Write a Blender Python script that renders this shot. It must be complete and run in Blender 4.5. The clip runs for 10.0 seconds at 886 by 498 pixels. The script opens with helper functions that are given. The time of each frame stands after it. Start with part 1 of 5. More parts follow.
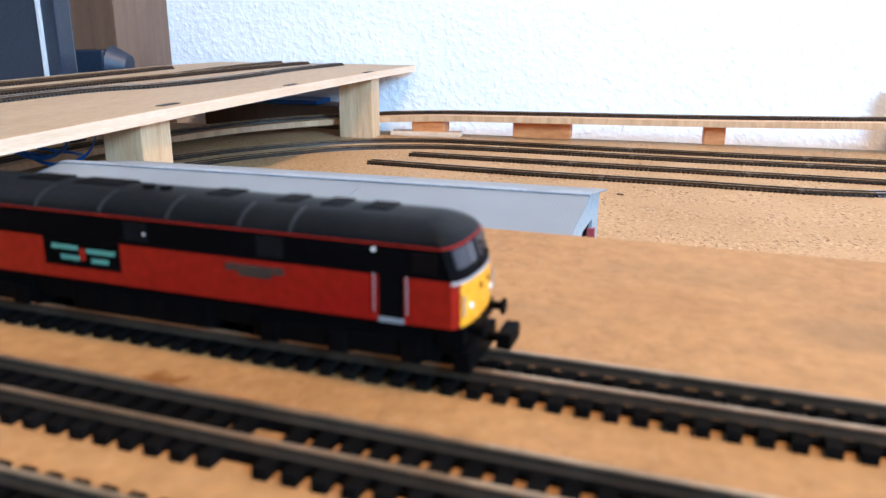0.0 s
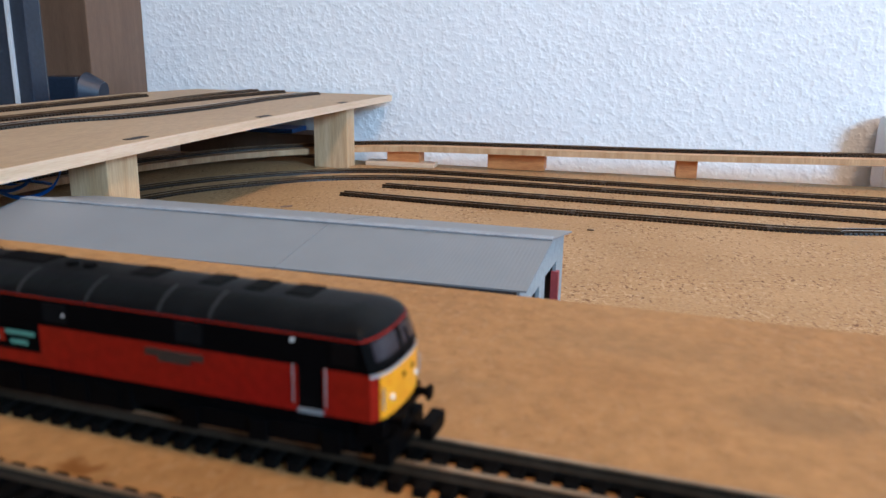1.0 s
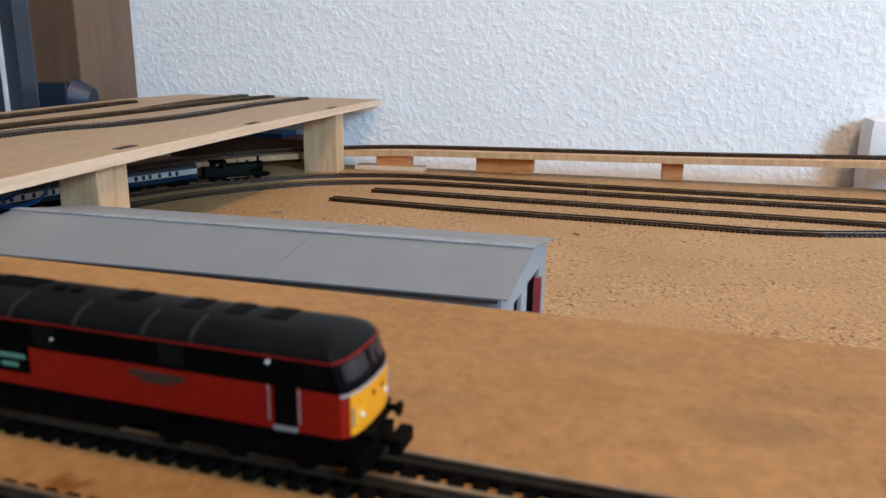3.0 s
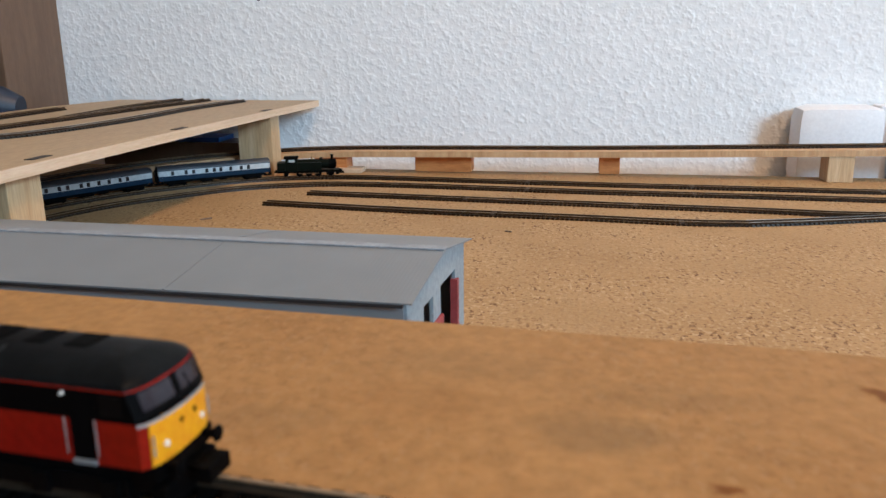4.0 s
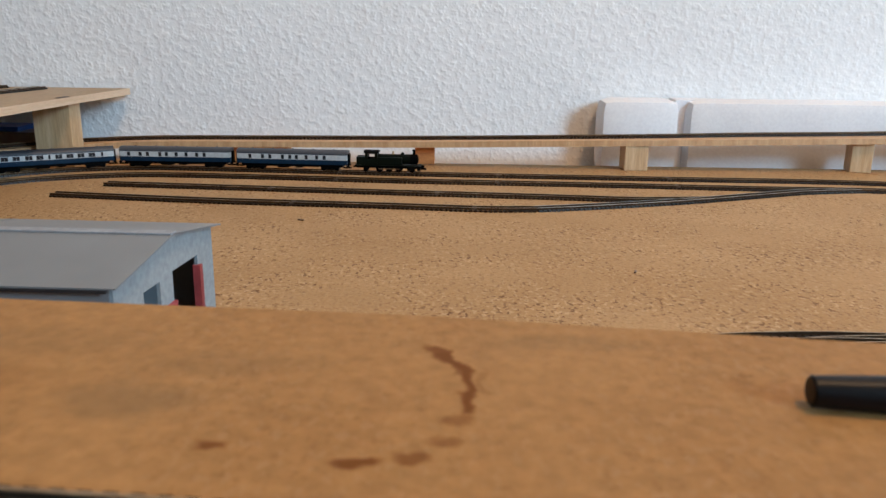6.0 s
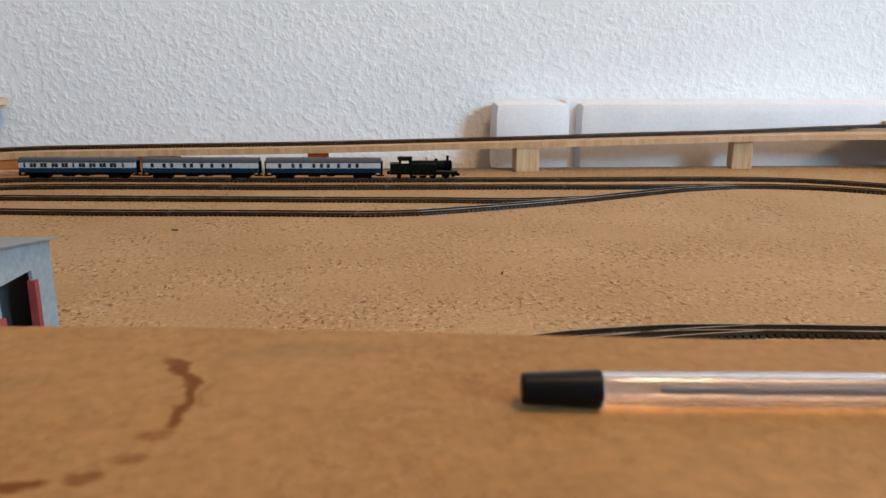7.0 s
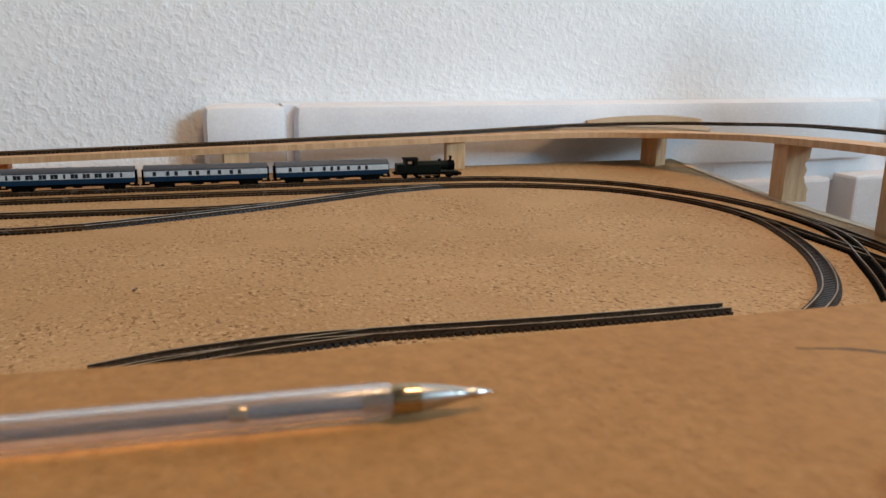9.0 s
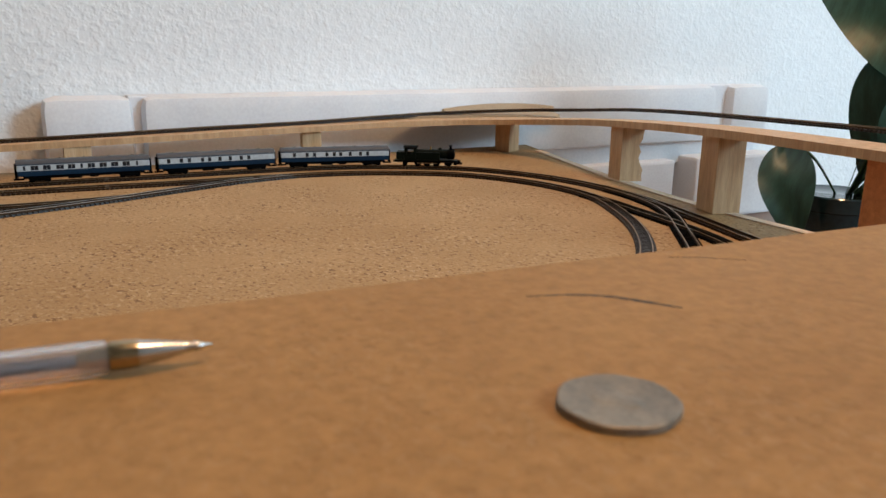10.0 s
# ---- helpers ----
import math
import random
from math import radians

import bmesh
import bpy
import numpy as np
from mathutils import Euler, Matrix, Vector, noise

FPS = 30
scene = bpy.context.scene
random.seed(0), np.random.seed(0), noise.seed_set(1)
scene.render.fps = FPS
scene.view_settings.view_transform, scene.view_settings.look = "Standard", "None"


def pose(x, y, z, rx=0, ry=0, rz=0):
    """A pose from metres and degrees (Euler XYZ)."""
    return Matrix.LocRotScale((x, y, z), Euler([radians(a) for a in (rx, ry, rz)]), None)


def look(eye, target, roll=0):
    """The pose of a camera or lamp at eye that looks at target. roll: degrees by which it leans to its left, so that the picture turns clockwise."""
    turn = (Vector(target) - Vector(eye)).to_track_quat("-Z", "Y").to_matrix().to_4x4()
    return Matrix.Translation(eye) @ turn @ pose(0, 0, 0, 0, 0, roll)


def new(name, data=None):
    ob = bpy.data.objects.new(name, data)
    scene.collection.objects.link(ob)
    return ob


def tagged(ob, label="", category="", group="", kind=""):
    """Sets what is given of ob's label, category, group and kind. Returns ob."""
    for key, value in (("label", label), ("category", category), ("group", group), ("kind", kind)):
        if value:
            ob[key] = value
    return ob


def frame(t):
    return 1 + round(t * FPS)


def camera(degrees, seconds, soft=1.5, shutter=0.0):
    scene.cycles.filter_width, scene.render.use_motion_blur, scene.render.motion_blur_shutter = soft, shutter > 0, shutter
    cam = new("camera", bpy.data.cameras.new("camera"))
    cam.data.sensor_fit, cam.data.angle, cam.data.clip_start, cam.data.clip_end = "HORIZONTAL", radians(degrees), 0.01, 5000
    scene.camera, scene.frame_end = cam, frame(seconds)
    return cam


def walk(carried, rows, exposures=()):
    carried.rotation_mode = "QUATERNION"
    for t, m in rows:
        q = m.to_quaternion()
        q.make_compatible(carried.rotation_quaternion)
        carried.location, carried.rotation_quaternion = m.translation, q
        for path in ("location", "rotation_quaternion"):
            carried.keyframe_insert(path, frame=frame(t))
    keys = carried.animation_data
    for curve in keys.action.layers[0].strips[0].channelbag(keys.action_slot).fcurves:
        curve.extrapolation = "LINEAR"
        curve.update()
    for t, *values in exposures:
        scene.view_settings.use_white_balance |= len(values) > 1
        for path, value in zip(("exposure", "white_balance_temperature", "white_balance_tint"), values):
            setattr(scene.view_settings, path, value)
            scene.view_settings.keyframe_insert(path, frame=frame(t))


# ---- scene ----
# ---- camera and its walk ----
cam = camera(58.69, 10.0, soft=1.5)
cam.data.dof.use_dof = True
cam.data.dof.focus_distance = 0.75
cam.data.dof.aperture_fstop = 27.0
# seconds, eye (x, y, z), yaw, pitch, roll
PATH = [
    (0.0, 0.0443, -0.0129, 0.1516, 14.08, -16.27, 0.19),
    (0.5, 0.0512, -0.0059, 0.1612, 12.99, -14.62, 0.48),
    (1.0, 0.0529, -0.0059, 0.1622, 12.72, -14.67, 0.94),
    (1.5, 0.0543, -0.0142, 0.1661, 13.03, -14.44, 0.96),
    (2.0, 0.0546, -0.0140, 0.1674, 12.87, -14.51, 0.92),
    (3.5, 0.0690, -0.0077, 0.1702, 11.16, -14.74, 0.08),
    (4.0, 0.0850, -0.0018, 0.1710, 9.36, -14.88, -0.52),
    (4.5, 0.1014, -0.0005, 0.1670, 7.26, -15.22, -0.01),
    (5.0, 0.1222, -0.0010, 0.1710, 4.93, -14.96, -0.18),
    (5.5, 0.1406, 0.0006, 0.1650, 2.32, -15.34, 0.49),
    (7.0, 0.2079, 0.0012, 0.1653, -5.01, -14.87, 0.35),
    (7.5, 0.2361, 0.0010, 0.1637, -8.39, -15.14, 0.38),
    (8.0, 0.2657, 0.0004, 0.1664, -11.34, -14.88, 0.40),
    (8.5, 0.2983, 0.0016, 0.1618, -15.08, -15.01, 0.96),
    (9.0, 0.3297, 0.0008, 0.1629, -19.13, -14.42, 0.85),
    (9.5, 0.3487, -0.0072, 0.1638, -23.09, -14.13, 0.99),
    (10.0, 0.3593, -0.0257, 0.1581, -27.56, -14.75, 0.74),
]
EXPOSURES = [(0.0, 0.76, 5250, 10), (0.3, 0.58, 5250, 10), (0.7, 0.20, 5350, 10), (1.2, -0.02, 5600, 10), (2.2, -0.04, 5750, 10), (3.5, -0.10, 6050, 10), (4.8, -0.26, 6200, 10), (5.5, -0.34, 6250, 10), (7.0, -0.42, 6300, 10), (8.5, -0.56, 6450, 10), (10.0, -0.63, 6600, 10)]
walk(cam, [(t, pose(x, y, z, 90 + pitch, 0, yaw) @ pose(0, 0, 0, 0, 0, roll)) for t, x, y, z, yaw, pitch, roll in PATH], EXPOSURES)

# ---- world, window light ----
world = bpy.data.worlds.new("sky")
scene.world = world
world.use_nodes = True
wn = world.node_tree.nodes
sky = wn.new("ShaderNodeTexSky")
sky.sky_type, sky.sun_disc = "NISHITA", False
sky.sun_elevation, sky.sun_rotation = radians(40), radians(200)
world.node_tree.links.new(sky.outputs[0], wn["Background"].inputs[0])
wn["Background"].inputs[1].default_value = 0.1


def window_lamp(name, m, sx, sy, watts, colour):
    data = bpy.data.lights.new(name, "AREA")
    data.shape, data.size, data.size_y, data.energy, data.color = "RECTANGLE", sx, sy, watts, colour
    ob = new(name, data)
    ob.matrix_basis = m
    return ob


ROOM_W, ROOM_E, ROOM_S, ROOM_N, FLOOR, CEIL = -1.75, 5.2, -2.6, 1.137, -0.75, 2.6
WINDOW = (2.75, 4.35, 1.15, 2.45)
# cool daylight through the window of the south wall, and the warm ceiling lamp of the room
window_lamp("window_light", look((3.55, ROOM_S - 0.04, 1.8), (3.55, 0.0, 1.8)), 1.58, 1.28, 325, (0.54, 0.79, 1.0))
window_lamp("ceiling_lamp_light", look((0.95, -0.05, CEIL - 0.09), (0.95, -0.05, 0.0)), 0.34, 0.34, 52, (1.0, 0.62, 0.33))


# ---- materials ----
def mat(name, colour, rough=0.6, metal=0.0, colour2=None, scale=40.0, grain=200.0, bump=0.1, stretch=(1, 1, 1), spec=0.5, vary=0.0, detail=4.0, depth=0.001):
    """A surface with a coarse and a fine variation of colour, and relief."""
    m = bpy.data.materials.new(name)
    m.use_nodes = True
    nt = m.node_tree
    n, k = nt.nodes, nt.links
    b = n["Principled BSDF"]
    b.inputs["Roughness"].default_value = rough
    b.inputs["Metallic"].default_value = metal
    b.inputs["Specular IOR Level"].default_value = spec
    tc, mp = n.new("ShaderNodeTexCoord"), n.new("ShaderNodeMapping")
    mp.inputs["Scale"].default_value = stretch
    k.new(tc.outputs["Object"], mp.inputs[0])
    a, f = n.new("ShaderNodeTexNoise"), n.new("ShaderNodeTexNoise")
    for tex, s in ((a, scale), (f, grain)):
        tex.inputs["Scale"].default_value = s
        tex.inputs["Detail"].default_value = detail
        k.new(mp.outputs[0], tex.inputs["Vector"])
    mix, fine = n.new("ShaderNodeMix"), n.new("ShaderNodeMix")
    mix.data_type = fine.data_type = "RGBA"
    c2 = colour2 or tuple(c * 0.72 for c in colour)
    ramp = n.new("ShaderNodeMapRange")
    ramp.inputs[1].default_value, ramp.inputs[2].default_value = 0.35, 0.68
    k.new(a.outputs[0], ramp.inputs[0])
    k.new(ramp.outputs[0], mix.inputs[0])
    mix.inputs[6].default_value, mix.inputs[7].default_value = (*colour, 1), (*c2, 1)
    fine.blend_type = "OVERLAY"
    fine.inputs[0].default_value = 0.35
    k.new(mix.outputs[2], fine.inputs[6])
    k.new(f.outputs[0], fine.inputs[7])
    last = fine.outputs[2]
    if vary:
        info, hsv = n.new("ShaderNodeObjectInfo"), n.new("ShaderNodeHueSaturation")
        vr = n.new("ShaderNodeMapRange")
        vr.inputs[3].default_value, vr.inputs[4].default_value = 1 - vary, 1 + vary
        k.new(info.outputs["Random"], vr.inputs[0])
        k.new(vr.outputs[0], hsv.inputs["Value"])
        k.new(last, hsv.inputs["Color"])
        last = hsv.outputs[0]
    k.new(last, b.inputs["Base Color"])
    if bump:
        bp = n.new("ShaderNodeBump")
        bp.inputs["Strength"].default_value, bp.inputs["Distance"].default_value = bump, depth
        k.new(f.outputs[0], bp.inputs["Height"])
        k.new(bp.outputs[0], b.inputs["Normal"])
    return m


def chipboard(name, base, dark, light, stains=(), pale=1.0, specks=1.0, fine=1.0):
    """Pressed wood: cloudy tone, pale and dark flecks; stains are (x, y, radius x, radius y, strength)."""
    m = mat(name, base, 0.62, 0, dark, 15.0 if fine > 1 else 9.0, 240.0 if fine > 1 else 420.0, 0.10 if fine > 1 else 0.16, depth=0.0006, spec=0.14)
    nt = m.node_tree
    n, k = nt.nodes, nt.links
    b, tc = n["Principled BSDF"], n["Texture Coordinate"]
    last = b.inputs["Base Color"].links[0].from_socket
    clump, share = n.new("ShaderNodeTexNoise"), n.new("ShaderNodeMapRange")
    clump.inputs["Scale"].default_value, clump.inputs["Detail"].default_value = 16, 3
    share.inputs[1].default_value, share.inputs[2].default_value, share.inputs[3].default_value = 0.38, 0.62, 0.25
    k.new(tc.outputs["Object"], clump.inputs["Vector"])
    k.new(clump.outputs[0], share.inputs[0])
    relief = b.inputs["Normal"].links[0].from_socket
    # chips: pale flakes, dark gaps between them, broad darker chips
    for size, lo, hi, colour, amount, seed, wide in ((210, 0.56, 0.63, light, 0.8 * pale, 0, (1.5, 0.8)), (300, 0.60, 0.655, (dark[0] * 0.42, dark[1] * 0.30, dark[2] * 0.22), 0.95 * specks, 7.3, (0.8, 1.3)),
                                                     (190, 0.615, 0.67, (dark[0] * 0.34, dark[1] * 0.22, dark[2] * 0.14), 0.9 * specks, 5.7, (1.2, 0.7)), (85, 0.56, 0.70, dark, 0.55 * specks, 3.1, (0.7, 1.2))):
        mp, tex, rng, mix, by = n.new("ShaderNodeMapping"), n.new("ShaderNodeTexNoise"), n.new("ShaderNodeMapRange"), n.new("ShaderNodeMix"), n.new("ShaderNodeMath")
        mp.inputs["Location"].default_value = (seed, seed, 0)
        mp.inputs["Rotation"].default_value = (0, 0, seed * 0.2)
        mp.inputs["Scale"].default_value = (*wide, 1)
        tex.inputs["Scale"].default_value, tex.inputs["Detail"].default_value = size * fine, 1.5
        rng.inputs[1].default_value, rng.inputs[2].default_value, rng.inputs[4].default_value = lo, hi, amount
        by.operation = "MULTIPLY"
        mix.data_type = "RGBA"
        mix.inputs[7].default_value = (*colour, 1)
        k.new(tc.outputs["Object"], mp.inputs[0])
        k.new(mp.outputs[0], tex.inputs["Vector"])
        k.new(tex.outputs[0], rng.inputs[0])
        k.new(rng.outputs[0], by.inputs[0])
        k.new(share.outputs[0], by.inputs[1])
        k.new(by.outputs[0], mix.inputs[0])
        k.new(last, mix.inputs[6])
        last = mix.outputs[2]
        if fine == 1:
            bp = n.new("ShaderNodeBump")
            bp.inputs["Strength"].default_value, bp.inputs["Distance"].default_value = 0.5, 0.0007 if colour == light else -0.0007
            k.new(by.outputs[0], bp.inputs["Height"])
            k.new(relief, bp.inputs["Normal"])
            relief = bp.outputs[0]
    k.new(relief, b.inputs["Normal"])
    if stains:
        warp, add = n.new("ShaderNodeTexNoise"), n.new("ShaderNodeVectorMath")
        warp.inputs["Scale"].default_value = 160
        sub = n.new("ShaderNodeVectorMath")
        sub.operation, add.operation = "MULTIPLY_ADD", "ADD"
        sub.inputs[1].default_value, sub.inputs[2].default_value = (0.008, 0.008, 0), (-0.004, -0.004, 0)
        k.new(tc.outputs["Object"], warp.inputs["Vector"])
        k.new(warp.outputs["Color"], sub.inputs[0])
        k.new(tc.outputs["Object"], add.inputs[0])
        k.new(sub.outputs[0], add.inputs[1])
        for x, y, rx, ry, amount, tone in stains:
            mp, ln, rng, mix = n.new("ShaderNodeMapping"), n.new("ShaderNodeVectorMath"), n.new("ShaderNodeMapRange"), n.new("ShaderNodeMix")
            mp.inputs["Location"].default_value = (-x / rx, -y / ry, 0)
            mp.inputs["Scale"].default_value = (1 / rx, 1 / ry, 0)
            ln.operation = "LENGTH"
            rng.interpolation_type = "SMOOTHSTEP"
            rng.inputs[1].default_value, rng.inputs[2].default_value, rng.inputs[3].default_value, rng.inputs[4].default_value = 0.3, 1.0, amount, 0.0
            mix.data_type = "RGBA"
            mix.inputs[7].default_value = (*tone, 1)
            k.new(add.outputs[0], mp.inputs[0])
            k.new(mp.outputs[0], ln.inputs[0])
            k.new(ln.outputs["Value"], rng.inputs[0])
            k.new(rng.outputs[0], mix.inputs[0])
            k.new(last, mix.inputs[6])
            last = mix.outputs[2]
    k.new(last, b.inputs["Base Color"])
    return m


def stucco(name):
    """White plaster with a spattered relief of blobs some millimetres wide."""
    m = mat(name, (0.84, 0.84, 0.84), 0.75, 0, (0.80, 0.80, 0.80), 3.0, 60.0, 0, spec=0.3)
    n, k = m.node_tree.nodes, m.node_tree.links
    tc = n["Texture Coordinate"]
    last = None
    for kind, size, dist in (("ShaderNodeTexNoise", 135, 0.0013), ("ShaderNodeTexNoise", 210, 0.0004)):
        tex, rng, bp = n.new(kind), n.new("ShaderNodeMapRange"), n.new("ShaderNodeBump")
        tex.inputs["Scale"].default_value, tex.inputs["Detail"].default_value = size, 0.9
        rng.inputs[1].default_value, rng.inputs[2].default_value = 0.36, 0.80
        rng.interpolation_type = "SMOOTHSTEP"
        bp.inputs["Strength"].default_value, bp.inputs["Distance"].default_value = 0.6, dist
        k.new(tc.outputs["Object"], tex.inputs["Vector"])
        k.new(tex.outputs[0], rng.inputs[0])
        k.new(rng.outputs[0], bp.inputs["Height"])
        if last:
            k.new(last, bp.inputs["Normal"])
        last = bp.outputs[0]
    k.new(last, n["Principled BSDF"].inputs["Normal"])
    return m


def glass(name, colour=(1, 1, 1), rough=0.02):
    m = mat(name, colour, rough, 0, colour, bump=0, spec=0.5)
    b = m.node_tree.nodes["Principled BSDF"]
    b.inputs["Transmission Weight"].default_value = 1.0
    b.inputs["IOR"].default_value = 1.47
    m.node_tree.links.remove(b.inputs["Base Color"].links[0])
    b.inputs["Base Color"].default_value = (*colour, 1)
    return m


BROWN = (0.145, 0.046, 0.004)
GREY_SMUDGE = (0.15, 0.095, 0.045)
RING = [(0.1485 + 0.0180 * math.cos(radians(a)), 0.1615 + 0.0270 * math.sin(radians(a)), a) for a in range(-22, 64, 5)]
STAINS = [(x, y, 0.0026, 0.0036, 0.7 if a > 50 else 0.92, BROWN) for x, y, a in RING]
STAINS += [(0.1635, 0.147, 0.004, 0.003, 0.55, BROWN), (0.161, 0.138, 0.005, 0.0030, 0.6, BROWN), (0.155, 0.1325, 0.0050, 0.0026, 0.75, BROWN), (0.1445, 0.1305, 0.0068, 0.0026, 0.95, BROWN),
           (0.117, 0.1365, 0.0048, 0.0028, 0.9, BROWN), (0.256, 0.196, 0.003, 0.0016, 0.6, BROWN), (0.093, 0.155, 0.022, 0.012, 0.42, GREY_SMUDGE), (0.06, 0.188, 0.040, 0.014, 0.2, GREY_SMUDGE), (0.108, 0.175, 0.030, 0.010, 0.22, GREY_SMUDGE), (0.02, 0.152, 0.022, 0.010, 0.22, GREY_SMUDGE), (0.19, 0.19, 0.03, 0.008, 0.25, GREY_SMUDGE), (-0.036, 0.1015, 0.006, 0.0032, 0.75, BROWN),
           (-0.060, 0.1045, 0.005, 0.003, 0.3, BROWN), (0.170, 0.166, 0.0016, 0.011, 0.3, BROWN),
           (0.05, 0.165, 0.03, 0.014, 0.16, BROWN), (0.20, 0.10, 0.04, 0.02, 0.18, (0.3, 0.12, 0.03)), (0.339, 0.136, 0.0022, 0.016, 0.35, (0.3, 0.12, 0.03)),
           (0.3112, 0.1268, 0.0022, 0.0040, 0.75, BROWN), (0.3128, 0.1225, 0.0026, 0.0022, 0.7, BROWN), (0.3172, 0.1255, 0.0030, 0.0022, 0.7, BROWN), (0.3225, 0.1240, 0.0036, 0.0024, 0.75, BROWN), (0.3265, 0.1205, 0.0024, 0.0026, 0.6, BROWN)]
M_NEAR = chipboard("smooth_fibreboard", (0.350, 0.185, 0.067), (0.31, 0.158, 0.054), (0.42, 0.26, 0.13), STAINS, 0.30, 0.20, 1.5)
M_FAR = chipboard("coarse_chipboard", (0.42, 0.258, 0.122), (0.36, 0.212, 0.093), (0.62, 0.44, 0.25), (), 0.62, 0.95)
M_PLY = mat("plywood_face", (0.41, 0.295, 0.18), 0.6, 0, (0.385, 0.27, 0.16), 9, 160, 0.12, (3, 0.5, 3))
M_EDGE = mat("pale_plywood_edge", (0.68, 0.50, 0.35), 0.65, 0, (0.58, 0.41, 0.26), 30, 300, 0.2, (1, 0.3, 8))
M_PINE = mat("pine", (0.60, 0.42, 0.245), 0.55, 0, (0.48, 0.30, 0.15), 26, 180, 0.15, (5, 5, 0.4))
M_POST = mat("aged_pine", (0.58, 0.36, 0.19), 0.55, 0, (0.46, 0.26, 0.12), 26, 180, 0.2, (5, 5, 0.4))
M_ORANGE = mat("orange_stained_pine", (0.72, 0.27, 0.08), 0.55, 0, (0.58, 0.19, 0.05), 26, 180, 0.15, (1, 5, 5))
M_WALL = stucco("white_stucco")
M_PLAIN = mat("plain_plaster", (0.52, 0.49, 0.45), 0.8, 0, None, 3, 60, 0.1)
M_FLOOR = mat("floor_laminate", (0.30, 0.20, 0.12), 0.45, 0, None, 6, 60, 0.1, (1, 6, 1))
M_FOAM = mat("white_polystyrene", (0.80, 0.79, 0.80), 0.6, 0, (0.74, 0.73, 0.75), 12, 260, 0.25, depth=0.0008)
M_RAIL = mat("worn_rail_head", (0.42, 0.29, 0.17), 0.30, 0.7, (0.22, 0.14, 0.075), 60, 400, 0.1)
# rail sides coloured darker than the heads, for the shade that lies on them
M_WEB = mat("weathered_shaded_rail_web", (0.060, 0.034, 0.017), 0.42, 0.3, (0.036, 0.020, 0.010), 60, 400, 0.1, spec=0.2)
M_WEBDARK = mat("shade_dark_rail_web", (0.062, 0.044, 0.030), 0.5, 0.3, (0.036, 0.025, 0.016), 60, 400, 0.1, spec=0.1)
M_RAILNEW = mat("bright_nickel_rail", (0.62, 0.61, 0.58), 0.28, 0.9, (0.45, 0.43, 0.4), 60, 400, 0.05)
M_JOINER = mat("dull_rail_joiner", (0.17, 0.13, 0.10), 0.4, 0.5, None, 60, 400, 0.05)
M_SLEEPER = mat("black_plastic_sleeper", (0.0022, 0.002, 0.002), 0.7, 0, (0.005, 0.0042, 0.0037), 60, 500, 0.2, vary=0.25, spec=0.03)
M_SLEEPERGREY = mat("shiny_dark_plastic_sleeper", (0.016, 0.015, 0.014), 0.32, 0, (0.035, 0.032, 0.029), 60, 500, 0.15, spec=0.3)
M_BROWNSLEEP = mat("brown_plastic_sleeper", (0.014, 0.008, 0.005), 0.36, 0, (0.027, 0.015, 0.008), 60, 500, 0.15, spec=0.28)
M_ROOFGREY = mat("grey_plastic_roof", (0.205, 0.217, 0.228), 0.5, 0, (0.195, 0.206, 0.217), 5, 9, 0.0)
# grey plastic of the gable, with the blue of daylight put into its colour
M_GABLE_TINT = mat("daylight_tinted_plastic", (0.27, 0.315, 0.34), 0.55, 0, (0.24, 0.285, 0.31), 30, 300, 0.1)
M_RIDGE = mat("pale_grey_ridge", (0.30, 0.32, 0.35), 0.5, 0, None, 30, 300, 0.1)
M_SHEDRED = mat("dull_red_plastic", (0.33, 0.055, 0.06), 0.55, 0, None, 30, 300, 0.1)
M_DARK = mat("dark_opening", (0.02, 0.018, 0.02), 0.7, 0, None, 30, 300, 0.1)
M_RED = mat("red_paint", (0.245, 0.0125, 0.003), 0.45, 0, (0.22, 0.0065, 0.003), 30, 500, 0.04, spec=0.10)
M_BLACK = mat("black_paint", (0.0012, 0.0012, 0.0013), 0.55, 0, (0.0024, 0.0022, 0.0024), 30, 500, 0.05, spec=0.03)
M_LOCOROOF = mat("dark_grey_roof_paint", (0.0042, 0.0046, 0.005), 0.42, 0, (0.0075, 0.008, 0.0085), 60, 500, 0.1, spec=0.05)
M_RIB = mat("worn_roof_rib_paint", (0.019, 0.0205, 0.022), 0.4, 0, (0.02, 0.021, 0.022), 90, 500, 0.1, spec=0.25)
M_YELLOW = mat("yellow_paint", (0.78, 0.315, 0.006), 0.4, 0, (0.72, 0.275, 0.006), 60, 500, 0.04)
M_WHITE = mat("white_paint", (0.75, 0.73, 0.70), 0.5, 0, None, 60, 500, 0.05)
M_HANDRAIL = mat("grubby_white_rail_paint", (0.32, 0.29, 0.28), 0.5, 0, None, 60, 500, 0.05)
M_GREEN = mat("pale_green_lettering", (0.10, 0.27, 0.20), 0.5, 0, None, 60, 500, 0.0)
M_PLATE = mat("dark_nameplate", (0.09, 0.075, 0.06), 0.35, 0.6, None, 60, 500, 0.0)
M_CABGLASS = mat("cab_window_glass", (0.022, 0.018, 0.022), 0.15, 0, (0.035, 0.029, 0.035), 90, 500, 0.0, spec=0.2)
M_SIDEGLASS = mat("dark_cab_side_glass", (0.003, 0.0028, 0.003), 0.3, 0, None, 60, 500, 0.0, spec=0.08)
M_COACHBLUE = mat("rail_blue_paint", (0.005, 0.023, 0.050), 0.4, 0, (0.004, 0.019, 0.042), 30, 400, 0.04, spec=0.15)
